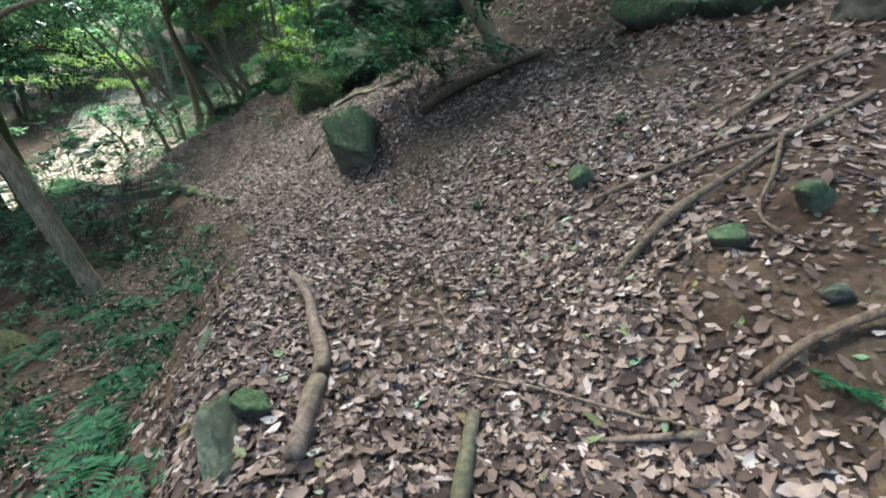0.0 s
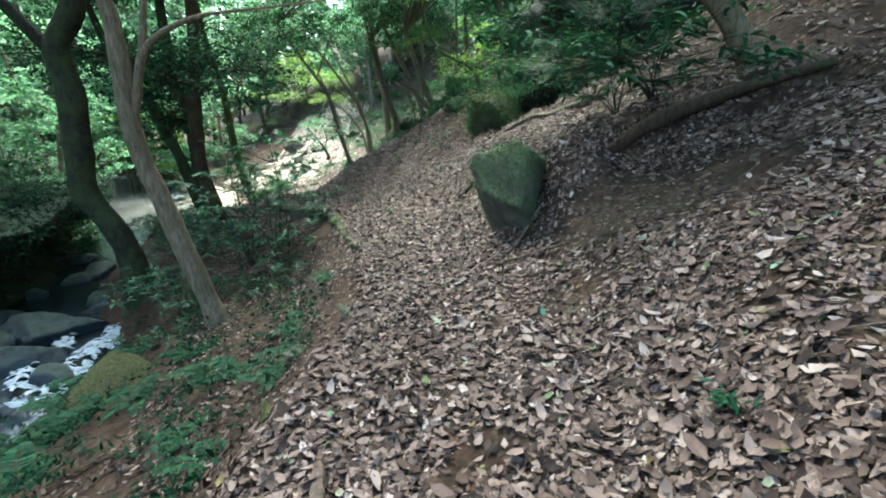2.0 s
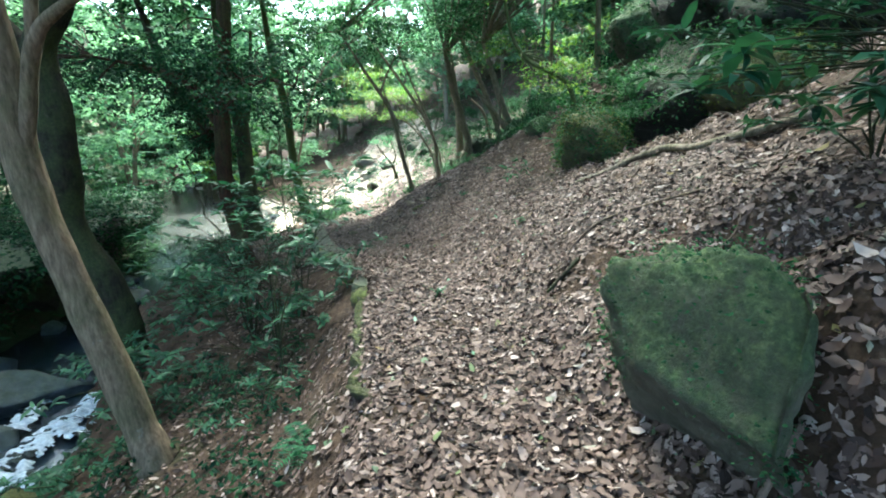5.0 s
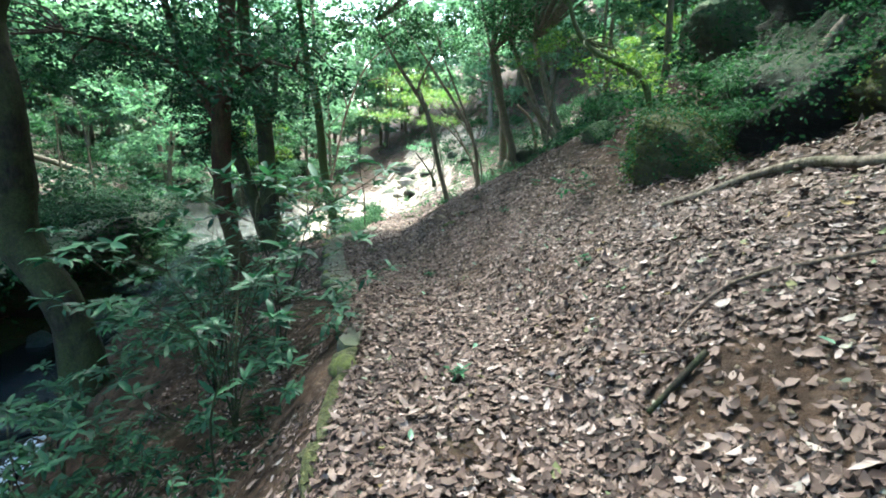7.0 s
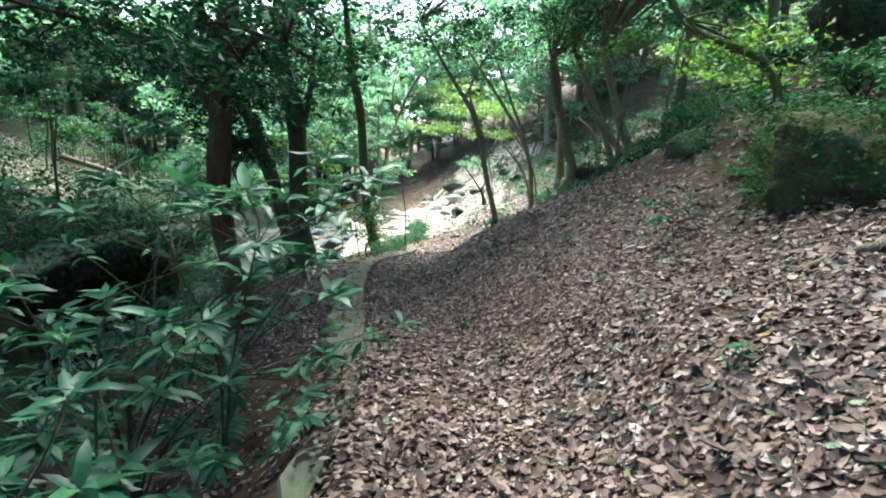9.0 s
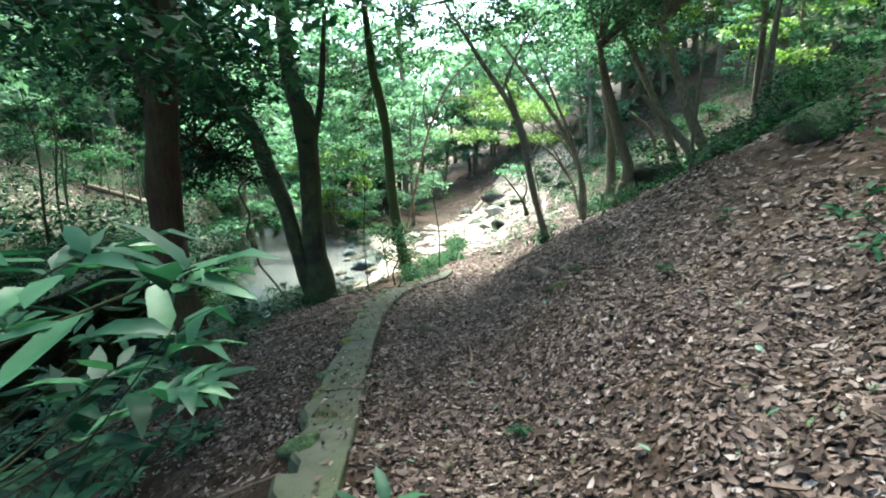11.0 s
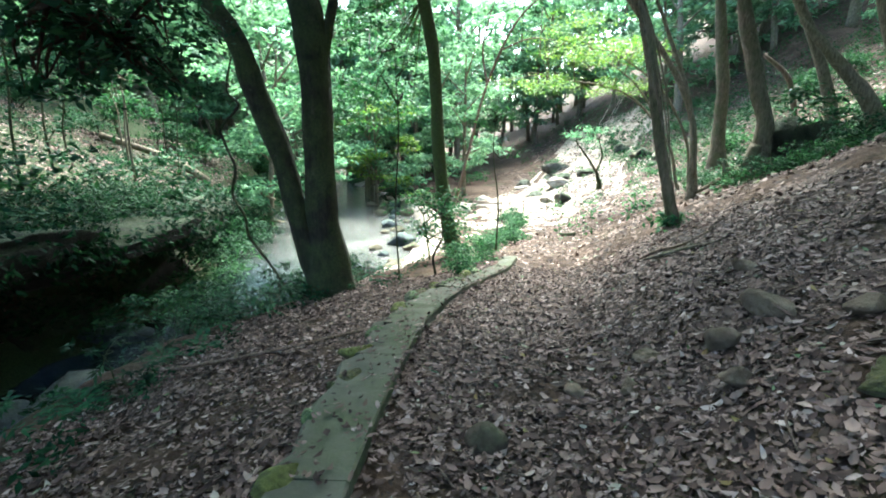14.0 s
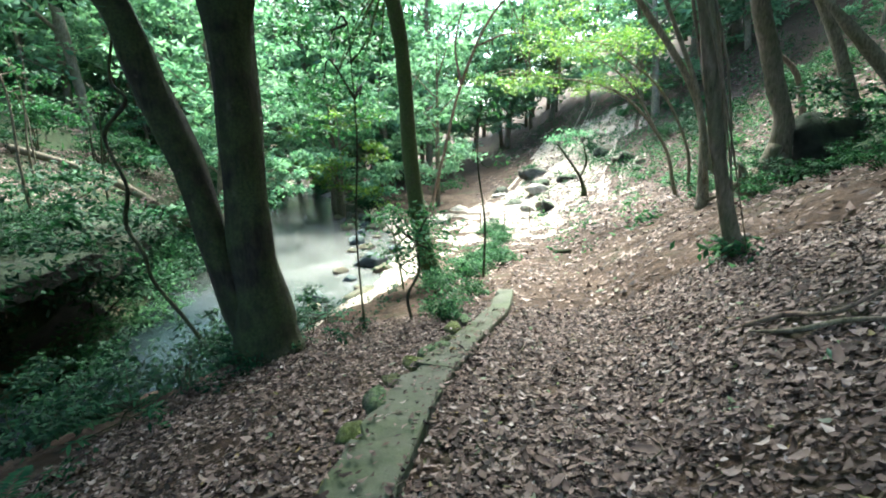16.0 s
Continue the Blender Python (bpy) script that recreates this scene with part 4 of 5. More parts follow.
tree("slender grey tree forking above the stream bank", [
    (((-1.92, 7.90, -1.1), (-2.16, 7.90, -.1), (-2.32, 7.91, .55), (-2.44, 7.91, 1.05), (-2.50, 7.91, 1.6), (-2.47, 7.91, 2.1), (-2.46, 7.91, 2.66), (-2.50, 7.91, 3.2), (-2.36, 8.00, 4.8)), (.125, .125, .12, .118, .115, .105, .095, .08, .04)),
    (((-2.51, 7.91, 1.42), (-2.36, 7.91, 1.87), (-2.20, 7.90, 2.3), (-1.96, 7.90, 2.53), (-1.48, 7.89, 2.71), (-0.71, 7.87, 2.79), (0.04, 7.80, 2.85)), (.06, .058, .05, .035, .025, .015, .006)),
    (((-2.20, 7.90, 2.3), (-2.06, 7.90, 2.9), (-1.96, 8.00, 3.6)), (.04, .035, .02)),
], BARK_WARM, [((-1.96, 8.20, 4.6), (1.8, 1.8, .8), 1600)], BROADLEAF, .12, 11, shade_canopy=[((-.5, 3, 8.5), (5, 5.5, 1.2), 3400)])
tree("thick dark crooked trunk beside the stream", [
    (((-4.85, 11.15, -2.3), (-4.82, 11.1, -1.15), (-4.95, 11.05, -.45), (-5.28, 11.0, .3), (-5.20, 11.0, 1.1), (-5.10, 11.0, 2.1), (-5.15, 11.0, 2.8), (-4.65, 11.0, 3.6), (-4.40, 11, 5.5), (-4.60, 11, 8)), (.3, .235, .23, .23, .225, .22, .21, .19, .15, .1)),
    (((-5.10, 11, 2.6), (-5.60, 10.9, 3.3), (-6.40, 10.6, 4.6)), (.12, .1, .05)),
], BARK_DARK, [((-4.60, 11, 8.0), (3.6, 3.4, 1.6), 3600), ((-6.60, 10.5, 5.2), (1.8, 1.8, .9), 1300)], BROADLEAF, .16, 12, shade_canopy=[((-5.5, 9, 10), (5, 5.5, 1.2), 3800)])
# the last two crown masses are out of view, placed to shade the bank
tree("brown trunk standing on the upper slope", [
    (((4.9, 7.15, 1.75), (4.75, 7.15, 2.1), (4.45, 7.2, 2.55), (4.1, 7.3, 3.1), (3.7, 7.4, 4.4), (3.6, 7.4, 7)), (.17, .15, .14, .13, .12, .08)),
], BARK_WARM, [((3.6, 7.4, 7.6), (3.4, 3.4, 1.4), 3200), ((4.6, 6.8, 4.2), (1.8, 1.5, .5), 2200), ((2.7, 8.4, 4.7), (1.7, 1.6, .5), 3800)], BROADLEAF, .16, 13, shade_canopy=[((3.8, 9.5, 9.5), (4.2, 5.5, 1.2), 4200)])
tree("crooked tree leaning from the rock ledge", [
    (((3.1, 15.0, 1.5), (2.95, 14.9, 2.15), (2.75, 14.9, 2.6), (2.35, 15.0, 2.85), (1.95, 15.2, 3.1), (1.6, 15.4, 3.7), (1.3, 15.6, 5.2)), (.06, .055, .05, .045, .045, .04, .02)),
], BARK_MOSS, [((2.5, 15.0, 2.7), (.7, .5, .3), 500), ((1.4, 15.6, 5.2), (1.6, 1.6, .7), 1200)], PALELEAF, .1, 14, shade_canopy=[((2.8, 14.6, 9.5), (5, 5, 1.2), 2900)])
# stands out of view; only there to carry leaves that shade the start
tree("unseen tree behind the start of the path, added for its shade", [(((4.5, -4, 1.6), (4.4, -4, 4), (4.2, -3.8, 7.5)), (.2, .17, .12))], BARK_BROWN, [((4, -3.5, 7), (2, 2, 1), 600)], BROADLEAF, .16, 15, shade_canopy=[((2, -3, 9), (6, 5, 1.2), 3200)])
for k, (x, y, lean, r, tall) in enumerate(((1.7, 22.4, .05, .05, 3.4), (2.6, 21.0, .1, .045, 3.2), (3.3, 23.2, 0, .08, 5), (4.6, 30, 0, .14, 7), (5.2, 22.5, -.2, .12, 6))):
    z = float(height(x, y))
    tree("slim grey stem of a wooded slope", [(((x, y, z - .1), (x + lean * .4, y + .05, z + tall * .3), (x + lean * 1.2, y - .1, z + tall * .65), (x + lean * 2.6, y, z + tall)), (r, r * .85, r * .7, r * .3))],
         BARK_GREY if k % 2 else BARK_BROWN, [((x + lean * 2.4, y, z + tall), (1.2, 1.2, .6), 520)], BROADLEAF if k % 3 else PALELEAF, .13, 30 + k, sides=8)["group"] = "slim stems on the slope"
tree("light yellow-green tree in the sun by the pond", [(((-1.3, 31.0, -1.3), (-1.9, 31.0, .6), (-3.4, 30.8, 2.2), (-6.0, 30.6, 2.8)), (.06, .05, .04, .012)), (((-1.9, 31, .6), (-3.0, 30.9, 2.4), (-4.4, 30.8, 3.5)), (.04, .03, .012))],
     BARK_GREY, [((-6.2, 30.6, 2.6), (1.7, 1.4, .3), 1000), ((-4.4, 30.4, 3.5), (2.0, 1.5, .4), 1300), ((-5.2, 30.8, 4.4), (1.8, 1.6, .5), 1100), ((-3.6, 30.5, 2.3), (1.4, 1.2, .3), 800)], PALELEAF, .095, 50)
tree("young yellow-green tree on the sunlit slope", [(((-1.0, 30.4, -1.2), (-1.3, 30.3, .6), (-2.2, 30.1, 2.2), (-3.7, 29.8, 3.4)), (.05, .045, .035, .012))], BARK_GREY, [((-3.6, 29.8, 3.4), (2.0, 1.6, .45), 1400)], PALELEAF, .095, 51)
tree("small bare crooked tree on the sunlit bank", [(((-4.75, 36.2, -1.5), (-4.95, 36.1, -.9), (-5.4, 35.9, -.2), (-5.9, 35.7, .5)), (.09, .07, .05, .03)), (((-4.95, 36.1, -.9), (-4.7, 36, -.2), (-4.9, 35.9, .6)), (.05, .04, .02))],
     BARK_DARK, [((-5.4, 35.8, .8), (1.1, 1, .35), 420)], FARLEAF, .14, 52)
tree("thin sapling standing by the path edge", [(((-5.1, 23.3, -1.95), (-5.08, 23.3, -.8), (-5.2, 23.2, .4), (-5.1, 23.2, 1.6)), (.022, .018, .014, .006))], BARK_DARK, [((-5.1, 23.2, .9), (.6, .6, .7), 160)], BROADLEAF, .1, 53, flare=False, name="sapling", category="sapling")
tree("thin upright sapling beside the twin-stemmed tree", [(((-6.0, 20.4, -2.0), (-6.05, 20.4, -.6), (-5.95, 20.4, .8), (-6.0, 20.4, 2.2)), (.018, .015, .012, .006))], BARK_DARK, [((-6.0, 20.4, 1.6), (.5, .5, .7), 120)], BROADLEAF, .09, 54, flare=False, name="sapling", category="sapling")
tree("short bent sapling rooted on the bank", [(((-5.3, 20.6, -1.85), (-5.35, 20.6, -1.5), (-5.15, 20.6, -1.1), (-5.2, 20.6, -.7)), (.025, .022, .018, .01))], BARK_DARK, [((-5.2, 20.6, -.6), (.45, .45, .25), 160)], BROADLEAF, .1, 55, flare=False, name="sapling", category="sapling")
tree("bushy green growth round the foot of a mossy tree", [(((-6.9, 23.3, -2.6), (-6.95, 23.2, -1.9), (-7.0, 23.1, -1.2)), (.03, .02, .01))], BARK_MOSS, [((-6.9, 23.3, -1.2), (1.0, .7, .7), 1100), ((-6.2, 23.4, -1.9), (.8, .6, .35), 500)], BROADLEAF, .11, 56, flare=False, name="bush", category="bush")
for k in range(26):
    y = 6 + k * .78
    x = float(smooth_table(y, STREAM_Y, STREAM_X)) - float(smooth_table(y, STREAM_Y, STREAM_HALF)) - 1.2 - (k * .618 % 1) * 7
    z, tall, lean = float(height(x, y)), 2.2 + (k * .37 % 1) * 2.6, ((k * .73) % 1 - .5) * .9
    tree("thin sapling on the far bank", [(((x, y, z - .1), (x + lean * .15, y, z + tall * .35), (x + lean * .5, y + .1, z + tall * .7), (x + lean, y, z + tall)), (.035, .03, .022, .008))],
         BARK_DARK if k % 2 else BARK_GREY, [((x + lean * .8, y, z + tall * .85), (.7, .7, .5), 150)], BROADLEAF, .12, 600 + k, "sapling", 4, 6, False, "sapling")["group"] = "saplings on the far bank"
tree("pale dead tree leaning over the pond", [(((-11.5, 34, -2.9), (-10.6, 33.8, 0), (-9.6, 33.5, 3), (-8.2, 33.2, 5.4), (-6.5, 33, 6.6)), (.08, .07, .06, .045, .02)), (((-9.6, 33.5, 3), (-9.8, 33.4, 4.6), (-9.2, 33.2, 6.4)), (.06, .045, .02)), (((-8.8, 33.3, 4.4), (-7.6, 33.2, 4.7), (-6.4, 33, 4.5)), (.045, .03, .012))], DEADWOOD, seed=57)
# hanging crooked vine
v, f = tube([(-7.93, 18.6, 1.95), (-8.12, 18.6, 1.45), (-7.82, 18.55, 1.2), (-8.22, 18.5, .85), (-8.15, 18.5, .55), (-7.98, 18.5, .2), (-8.12, 18.5, -.25), (-7.88, 18.5, -.6), (-7.93, 18.6, -1.0), (-7.58, 18.7, -1.5), (-7.18, 18.8, -2.1)], (.016, .02, .02, .024, .022, .022, .024, .024, .022, .024, .028), 7, .12, 6, 5)
tagged(new("vine", mesh_of("vine", v, f, BARK_DARK, True)), "dark crooked vine hanging beside the leaning stem", "vine")

# iron posts and wire at the bend of the path
for k, (x, y, h) in enumerate(((-6.75, 34.3, .75), (-7.6, 33.4, .7), (-8.4, 32.6, .7))):
    z = float(height(x, y))
    post = thing("fence_post", "thin rusty iron post at the path bend", "post", (x, y, z), "posts at the path bend")
    v, f = tube([(0, 0, -.2), (0, 0, h * .5), (.01, 0, h)], (.022, .02, .02), 6, .02, 2)
    part("post", mesh_of("post", v, f, RUST, True), post)
    v, f = tube([(0, 0, h * .95), (-.42, -.4, h * .9), (-.85, -.85, h * .92)], (.012, .01, .012), 5, .02, 4)
    part("rail", mesh_of("rail", v, f, RUST, True), post)


# ---- shrubs, ferns and seedlings ----
def whorl_shrub(label, base, tips, length, material, seed, per=8, spare=.5, category="shrub", stem=.01):
    """A shrub with long leaves set in rosettes at the ends of thin branches."""
    rng = np.random.default_rng(seed)
    root = thing("shrub", label, category, base)
    b = np.array(base)
    P, D, N, Ls = [], [], [], []
    twigs = []
    near = [np.array(t) - b for t in tips]
    hubs = []
    for k in range(max(1, len(near) // 6)):
        h = near[(k * 5) % len(near)]
        pull = h * (.38, .38, 0) + (0, 0, h[2] * .8 + rng.uniform(-.1, .05))
        hubs.append(pull)
        twigs.append(tube([(0, 0, -.06), pull * (.3, .3, .55) + rng.normal(0, .04, 3), pull], (stem, stem * .8, stem * .55), 5, .05, 4, seed))
    for t in near:
        hub = min(hubs, key=lambda p: np.linalg.norm(p - t))
        mid = hub + (t - hub) * .55 + rng.normal(0, .05, 3) * (1, 1, .5)
        twigs.append(tube([hub, mid, t], (stem * .5, stem * .38, stem * .22), 4, .05, 4, seed))
        out = (t - mid) / (np.linalg.norm(t - mid) + 1e-6)
        for turn in range(per):
            a = turn * 2.399 + rng.uniform(0, .5)
            d = np.array((math.cos(a), math.sin(a), rng.uniform(-.55, .25))) + out * .5
            P.append(t + out * rng.uniform(-.06, .02))
            D.append(d)
            N.append((rng.normal(0, .25), rng.normal(0, .25), 1))
            Ls.append(length * rng.uniform(.65, 1.15))
        for _ in range(int(per * spare)):
            s = rng.uniform(.45, .95)
            P.append(mid + (t - mid) * s)
            D.append((rng.normal(), rng.normal(), rng.uniform(-.5, .2)))
            N.append((rng.normal(0, .3), rng.normal(0, .3), 1))
            Ls.append(length * rng.uniform(.55, 1))
    part("stemwork", mesh_of("stemwork", *joined(twigs), BARK_DARK, True), root, kind="stuff")
    Ls = np.array(Ls)
    part("foliage", leaves("foliage", np.array(P), np.array(D, float), np.array(N, float), Ls, Ls * .29, material, rng, .12, -.08, True), root)
    return root


rngw = np.random.default_rng(5)
tips = [(-.55 - rngw.uniform(0, 2.6), 9.3 + rngw.uniform(0, 2.3), 0) for _ in range(120)]
tips = [(x, y, float(np.clip(rngw.uniform(-.75, .95) + .12 * (x + 1.5), -.9, 1.15))) for x, y, _ in tips]
whorl_shrub("large evergreen shrub with long glossy leaves in rosettes", (-2.2, 10.3, float(height(-2.2, 10.3))), tips[:64], .19, SHRUBLEAF, 61)
whorl_shrub("spreading evergreen shrub hanging over the bank", (-1.5, 9.6, float(height(-1.5, 9.6))), [(x - .2, y - .25, z) for x, y, z in tips[64:]], .18, SHRUBLEAF, 62)
whorl_shrub("arching branch of long green leaves beside the path", (-1.5, 10.4, float(height(-1.5, 10.4))), [(-.2 - .28 * k, 10.0 + .12 * math.sin(k * 2.0), 1.34 - .03 * k + .1 * math.sin(k * 1.7)) for k in range(9)] + [(-.5 - .3 * k, 10.7, 1.15) for k in range(6)], .19, SHRUBLEAF, 63)
whorl_shrub("low shrub with long leaves reaching to the path edge", (-1.1, 8.8, float(height(-1.1, 8.8))), [(-.72, 9.05, .42), (-.95, 9.2, .6), (-1.2, 9.1, .3), (-1.4, 9.5, .65)], .17, SHRUBLEAF, 64)
tip2 = [(2.0 + rngw.uniform(-.55, 1.9), 5.9 + rngw.uniform(-.6, 1.8), 2.0 + rngw.uniform(-.2, .65)) for _ in range(90)]
whorl_shrub("young broad-leaved tree spreading over the slope", (4.1, 7.9, float(height(4.1, 7.9))), tip2, .16, SHRUBLEAF, 65, 8, .9, "sapling")
tip3 = [(3.6 + rngw.uniform(-.6, 1.2), 8.4 + rngw.uniform(-.8, 1.0), 2.0 + rngw.uniform(-.3, .8)) for _ in range(44)]
whorl_shrub("leafy sapling with several thin stems", (3.75, 8.2, float(height(3.75, 8.2))), tip3, .15, SHRUBLEAF, 66, 8, .7, "sapling")
for k, (x, y) in enumerate(((-3.2, 9.4), (-3.9, 10.2), (-3.6, 11.2), (-4.3, 11.9), (-3.3, 12.2), (-2.9, 10.9), (-2.8, 8.9), (-4.4, 12.9))):
    z = float(height(x, y))
    t4 = [(x + rngw.uniform(-.7, .7), y + rngw.uniform(-.6, .6), z + rngw.uniform(.2, .75)) for _ in range(20)]
    whorl_shrub("low dense evergreen shrub on the stream bank", (x, y, z), t4, .15, SHRUBLEAF, 70 + k, 8, .8)["group"] = "shrubs on the bank"
for k, (x, y) in enumerate(((-1.7, 8.7), (-2.4, 9.2), (-1.3, 9.6), (-2.9, 7.9), (-3.3, 6.5), (-1.0, 8.2), (-2.2, 8.3))):
    z = float(height(x, y))
    t7 = [(x + rngw.uniform(-.5, .5), y + rngw.uniform(-.45, .45), z + rngw.uniform(.08, .4)) for _ in range(16)]
    whorl_shrub("low leafy shrub on the steep bank below the path", (x, y, z), t7, .1, SHRUBLEAF if k % 2 else BANKLEAF, 270 + k, 7, .8)["group"] = "shrubs on the bank"
for k in range(8):
    y = 14.2 + k * .95
    x = float(kerb_x(y)) - 2.7 - rngw.uniform(0, .9)
    z = float(height(x, y))
    t6 = [(x + rngw.uniform(-.5, .5), y + rngw.uniform(-.45, .45), z + rngw.uniform(.08, .4)) for _ in range(12)]
    whorl_shrub("low leafy shrub along the edge of the bank", (x, y, z), t6, .1, BANKLEAF if k % 3 else FERNLEAF, 170 + k, 7, .8)["group"] = "shrubs on the bank"
for k, (x, y, s) in enumerate(((1.77, 13.7, .55), (1.46, 10.55, .14), (.5, 9.2, .1), (-.4, 12.9, .12), (2.0, 3.3, .1), (-.1, 16.8, .16), (.6, 14.9, .18), (1.2, 15.6, .2), (-1.5, 20.9, .2), (-.3, 15.8, .12), (3.2, 2.9, .12))):
    z = float(height(x, y))
    t5 = [(x + rngw.uniform(-.6, .6) * s, y + rngw.uniform(-.6, .6) * s, z + s * rngw.uniform(.4, 1.1)) for _ in range(4 + int(s * 12))]
    whorl_shrub("small green seedling growing out of the leaf litter", (x, y, z), t5, .05 + s * .18, FERNLEAF, 90 + k, 5, .2, "seedling", .006)["group"] = "seedlings in the litter"


def frond_mesh(seed, size):
    """One feathery frond that arches out along x."""
    rng = np.random.default_rng(seed)
    sag = rng.uniform(.9, 1.4)
    line = [np.array((size * t, 0, size * (.75 * t - .75 * t * t * sag))) for t in np.linspace(0, 1, 17)]
    P, D, Ls = [], [], []
    for i in range(2, 17):
        w = size * .3 * math.sin(math.pi * min(.96, (i + 1) / 18)) ** .7
        for s in (-1, 1):
            P.append(line[i])
            D.append((.35, s, -.12))
            Ls.append(w)
    for i in range(16):
        P.append(line[i])
        D.append(line[i + 1] - line[i])
        Ls.append(np.linalg.norm(line[i + 1] - line[i]) * 1.25)
    Ls = np.array(Ls)
    W = np.r_[np.full(30, size * .075), np.full(16, .008)]
    N = np.c_[rng.normal(0, .1, (46, 2)), np.ones(46)]
    return leaves("frond", np.array(P), np.array(D), N, Ls, W, FERNLEAF, rng, .05, -.05)


fronds = [frond_mesh(s, z) for s, z in ((1, .45), (2, .38), (3, .5), (4, .42))]


def fern(x, y, k, scale, turn):
    root = thing("fern", "bright green fern with feathery fronds on the bank", "fern", group="ferns on the bank")
    root.matrix_world = pose(x, y, float(height(x, y)) - .02, 0, 0, turn) @ Matrix.Scale(scale, 4)
    for i in range(6 + k % 3):
        ob = part("frond", fronds[(i + k) % 4], root)
        ob.matrix_basis = pose(0, 0, 0, 0, -8 + 9 * math.sin(i * 2.3 + k), i * 137.5)


rngf = np.random.default_rng(8)
for x, y in ((-.75, 2.6), (-.95, 3.2), (-1.05, 3.9), (-.7, 3.6), (-1.0, 5.0), (-.55, 4.4), (-1.8, 4.2), (-1.4, 6.3), (-.6, 5.9), (-.35, 5.3), (-.5, 6.6), (-2.2, 6.3), (-.5, 2.0), (-1.3, 2.2), (1.8, .55), (-.9, 6.0), (-1.9, 7.0), (-.2, 7.2)):
    fern(x, y, int(rngf.integers(3)), rngf.uniform(.55, .95) * (.4 if x > 1 else 1), rngf.uniform(0, 360))
for k in range(15):
    y = rngf.uniform(13.4, 22)
    x = float(kerb_x(y)) - rngf.uniform(2.2, 4.0)
    fern(x, y, k, rngf.uniform(.4, .75), rngf.uniform(0, 360))
for k in range(24):
    y = rngf.uniform(14, 30)
    fern(float(kerb_x(y)) + rngf.uniform(5.5, 9), y, k, rngf.uniform(.8, 1.5), rngf.uniform(0, 360))


for k in range(16):
    fern(rngf.uniform(-4.6, -2.6), rngf.uniform(5.2, 8.6), k, rngf.uniform(.7, 1.2), rngf.uniform(0, 360))


# ---- undergrowth and woods beyond ----
def bush_kind(seed, material, leaf, tall, wide, n):
    rng = np.random.default_rng(seed)
    root = thing("bush", "leafy green bush of the forest undergrowth", "bush", (0, 0, -200 - seed), "undergrowth bushes")
    blobs = [((rng.normal(0, wide * .35), rng.normal(0, wide * .35), tall * rng.uniform(.35, .9)), (wide * .55, wide * .55, tall * .3), n // 4) for _ in range(4)]
    me, tip = crown_mesh(rng, blobs, material, leaf)
    part("foliage", me, root)
    sticks = [tube([(0, 0, -.1), np.array(t[0]) * .5 + rng.normal(0, .06, 3), t[0]], (.025, .016, .006), 4, .05, 3) for t in tip]
    part("stemwork", mesh_of("stemwork", *joined(sticks), BARK_DARK), root, kind="stuff")
    return root


bushes = [bush_kind(1, BROADLEAF, .15, 1.1, 1.1, 800), bush_kind(2, BROADLEAF, .14, .9, 1.0, 800), bush_kind(3, DARKLEAF, .15, 1.2, 1.2, 800), bush_kind(4, BROADLEAF, .2, 1.7, 1.5, 1000)]


def tree_kind(seed, bark, material, tall, wide, n, leaf):
    rng = np.random.default_rng(seed)
    lean = rng.normal(0, .35, 2)
    root = thing("tree", "leafy tree of the wood on the far bank", "tree", (0, 0, -300 - seed), "trees of the wood beyond the stream")
    line = [(0, 0, -.3), (lean[0] * .3, lean[1] * .3, tall * .3), (lean[0], lean[1], tall * .6), (lean[0] * 1.2, lean[1] * 1.6, tall * .95)]
    r = tall * .017
    part("trunk", mesh_of("trunk", *tube(line, (r, r * .8, r * .6, r * .2), 7, .06, 5, seed), bark, True), root)
    blobs, limbs = [], []
    for k in range(7):
        a, h = k * 2.4, tall * (.24 + .7 * k / 6)
        c = np.array((math.cos(a) * wide * .5 + lean[0], math.sin(a) * wide * .5 + lean[1], h + rng.uniform(0, .5)))
        blobs.append((c, (wide * .45, wide * .45, tall * .1), n // 7))
        limbs.append(tube([(lean[0] * .8, lean[1] * .8, h * .8), (c + (lean[0], lean[1], h * .8)) / 2, c], (r * .4, r * .25, r * .1), 5, .05, 3))
    part("limbwork", mesh_of("limbwork", *joined(limbs), bark, True), root, kind="stuff")
    part("crown", crown_mesh(rng, blobs, material, leaf)[0], root)
    return root


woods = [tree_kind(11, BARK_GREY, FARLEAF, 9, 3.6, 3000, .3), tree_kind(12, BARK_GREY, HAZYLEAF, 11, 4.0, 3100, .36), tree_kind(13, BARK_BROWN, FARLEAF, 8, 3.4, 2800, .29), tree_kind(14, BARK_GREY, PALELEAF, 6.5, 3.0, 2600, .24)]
rngt = np.random.default_rng(21)


def stream_side(y):
    return float(smooth_table(y, STREAM_Y, STREAM_X)), float(smooth_table(y, STREAM_Y, STREAM_HALF))


def stand(kind, x, y, low, high):
    s = rngt.uniform(low, high)
    return copy_thing(kind, pose(x, y, float(height(x, y)) - .05, rngt.normal(0, 3), rngt.normal(0, 3), rngt.uniform(0, 360)) @ Matrix.Scale(s, 4))


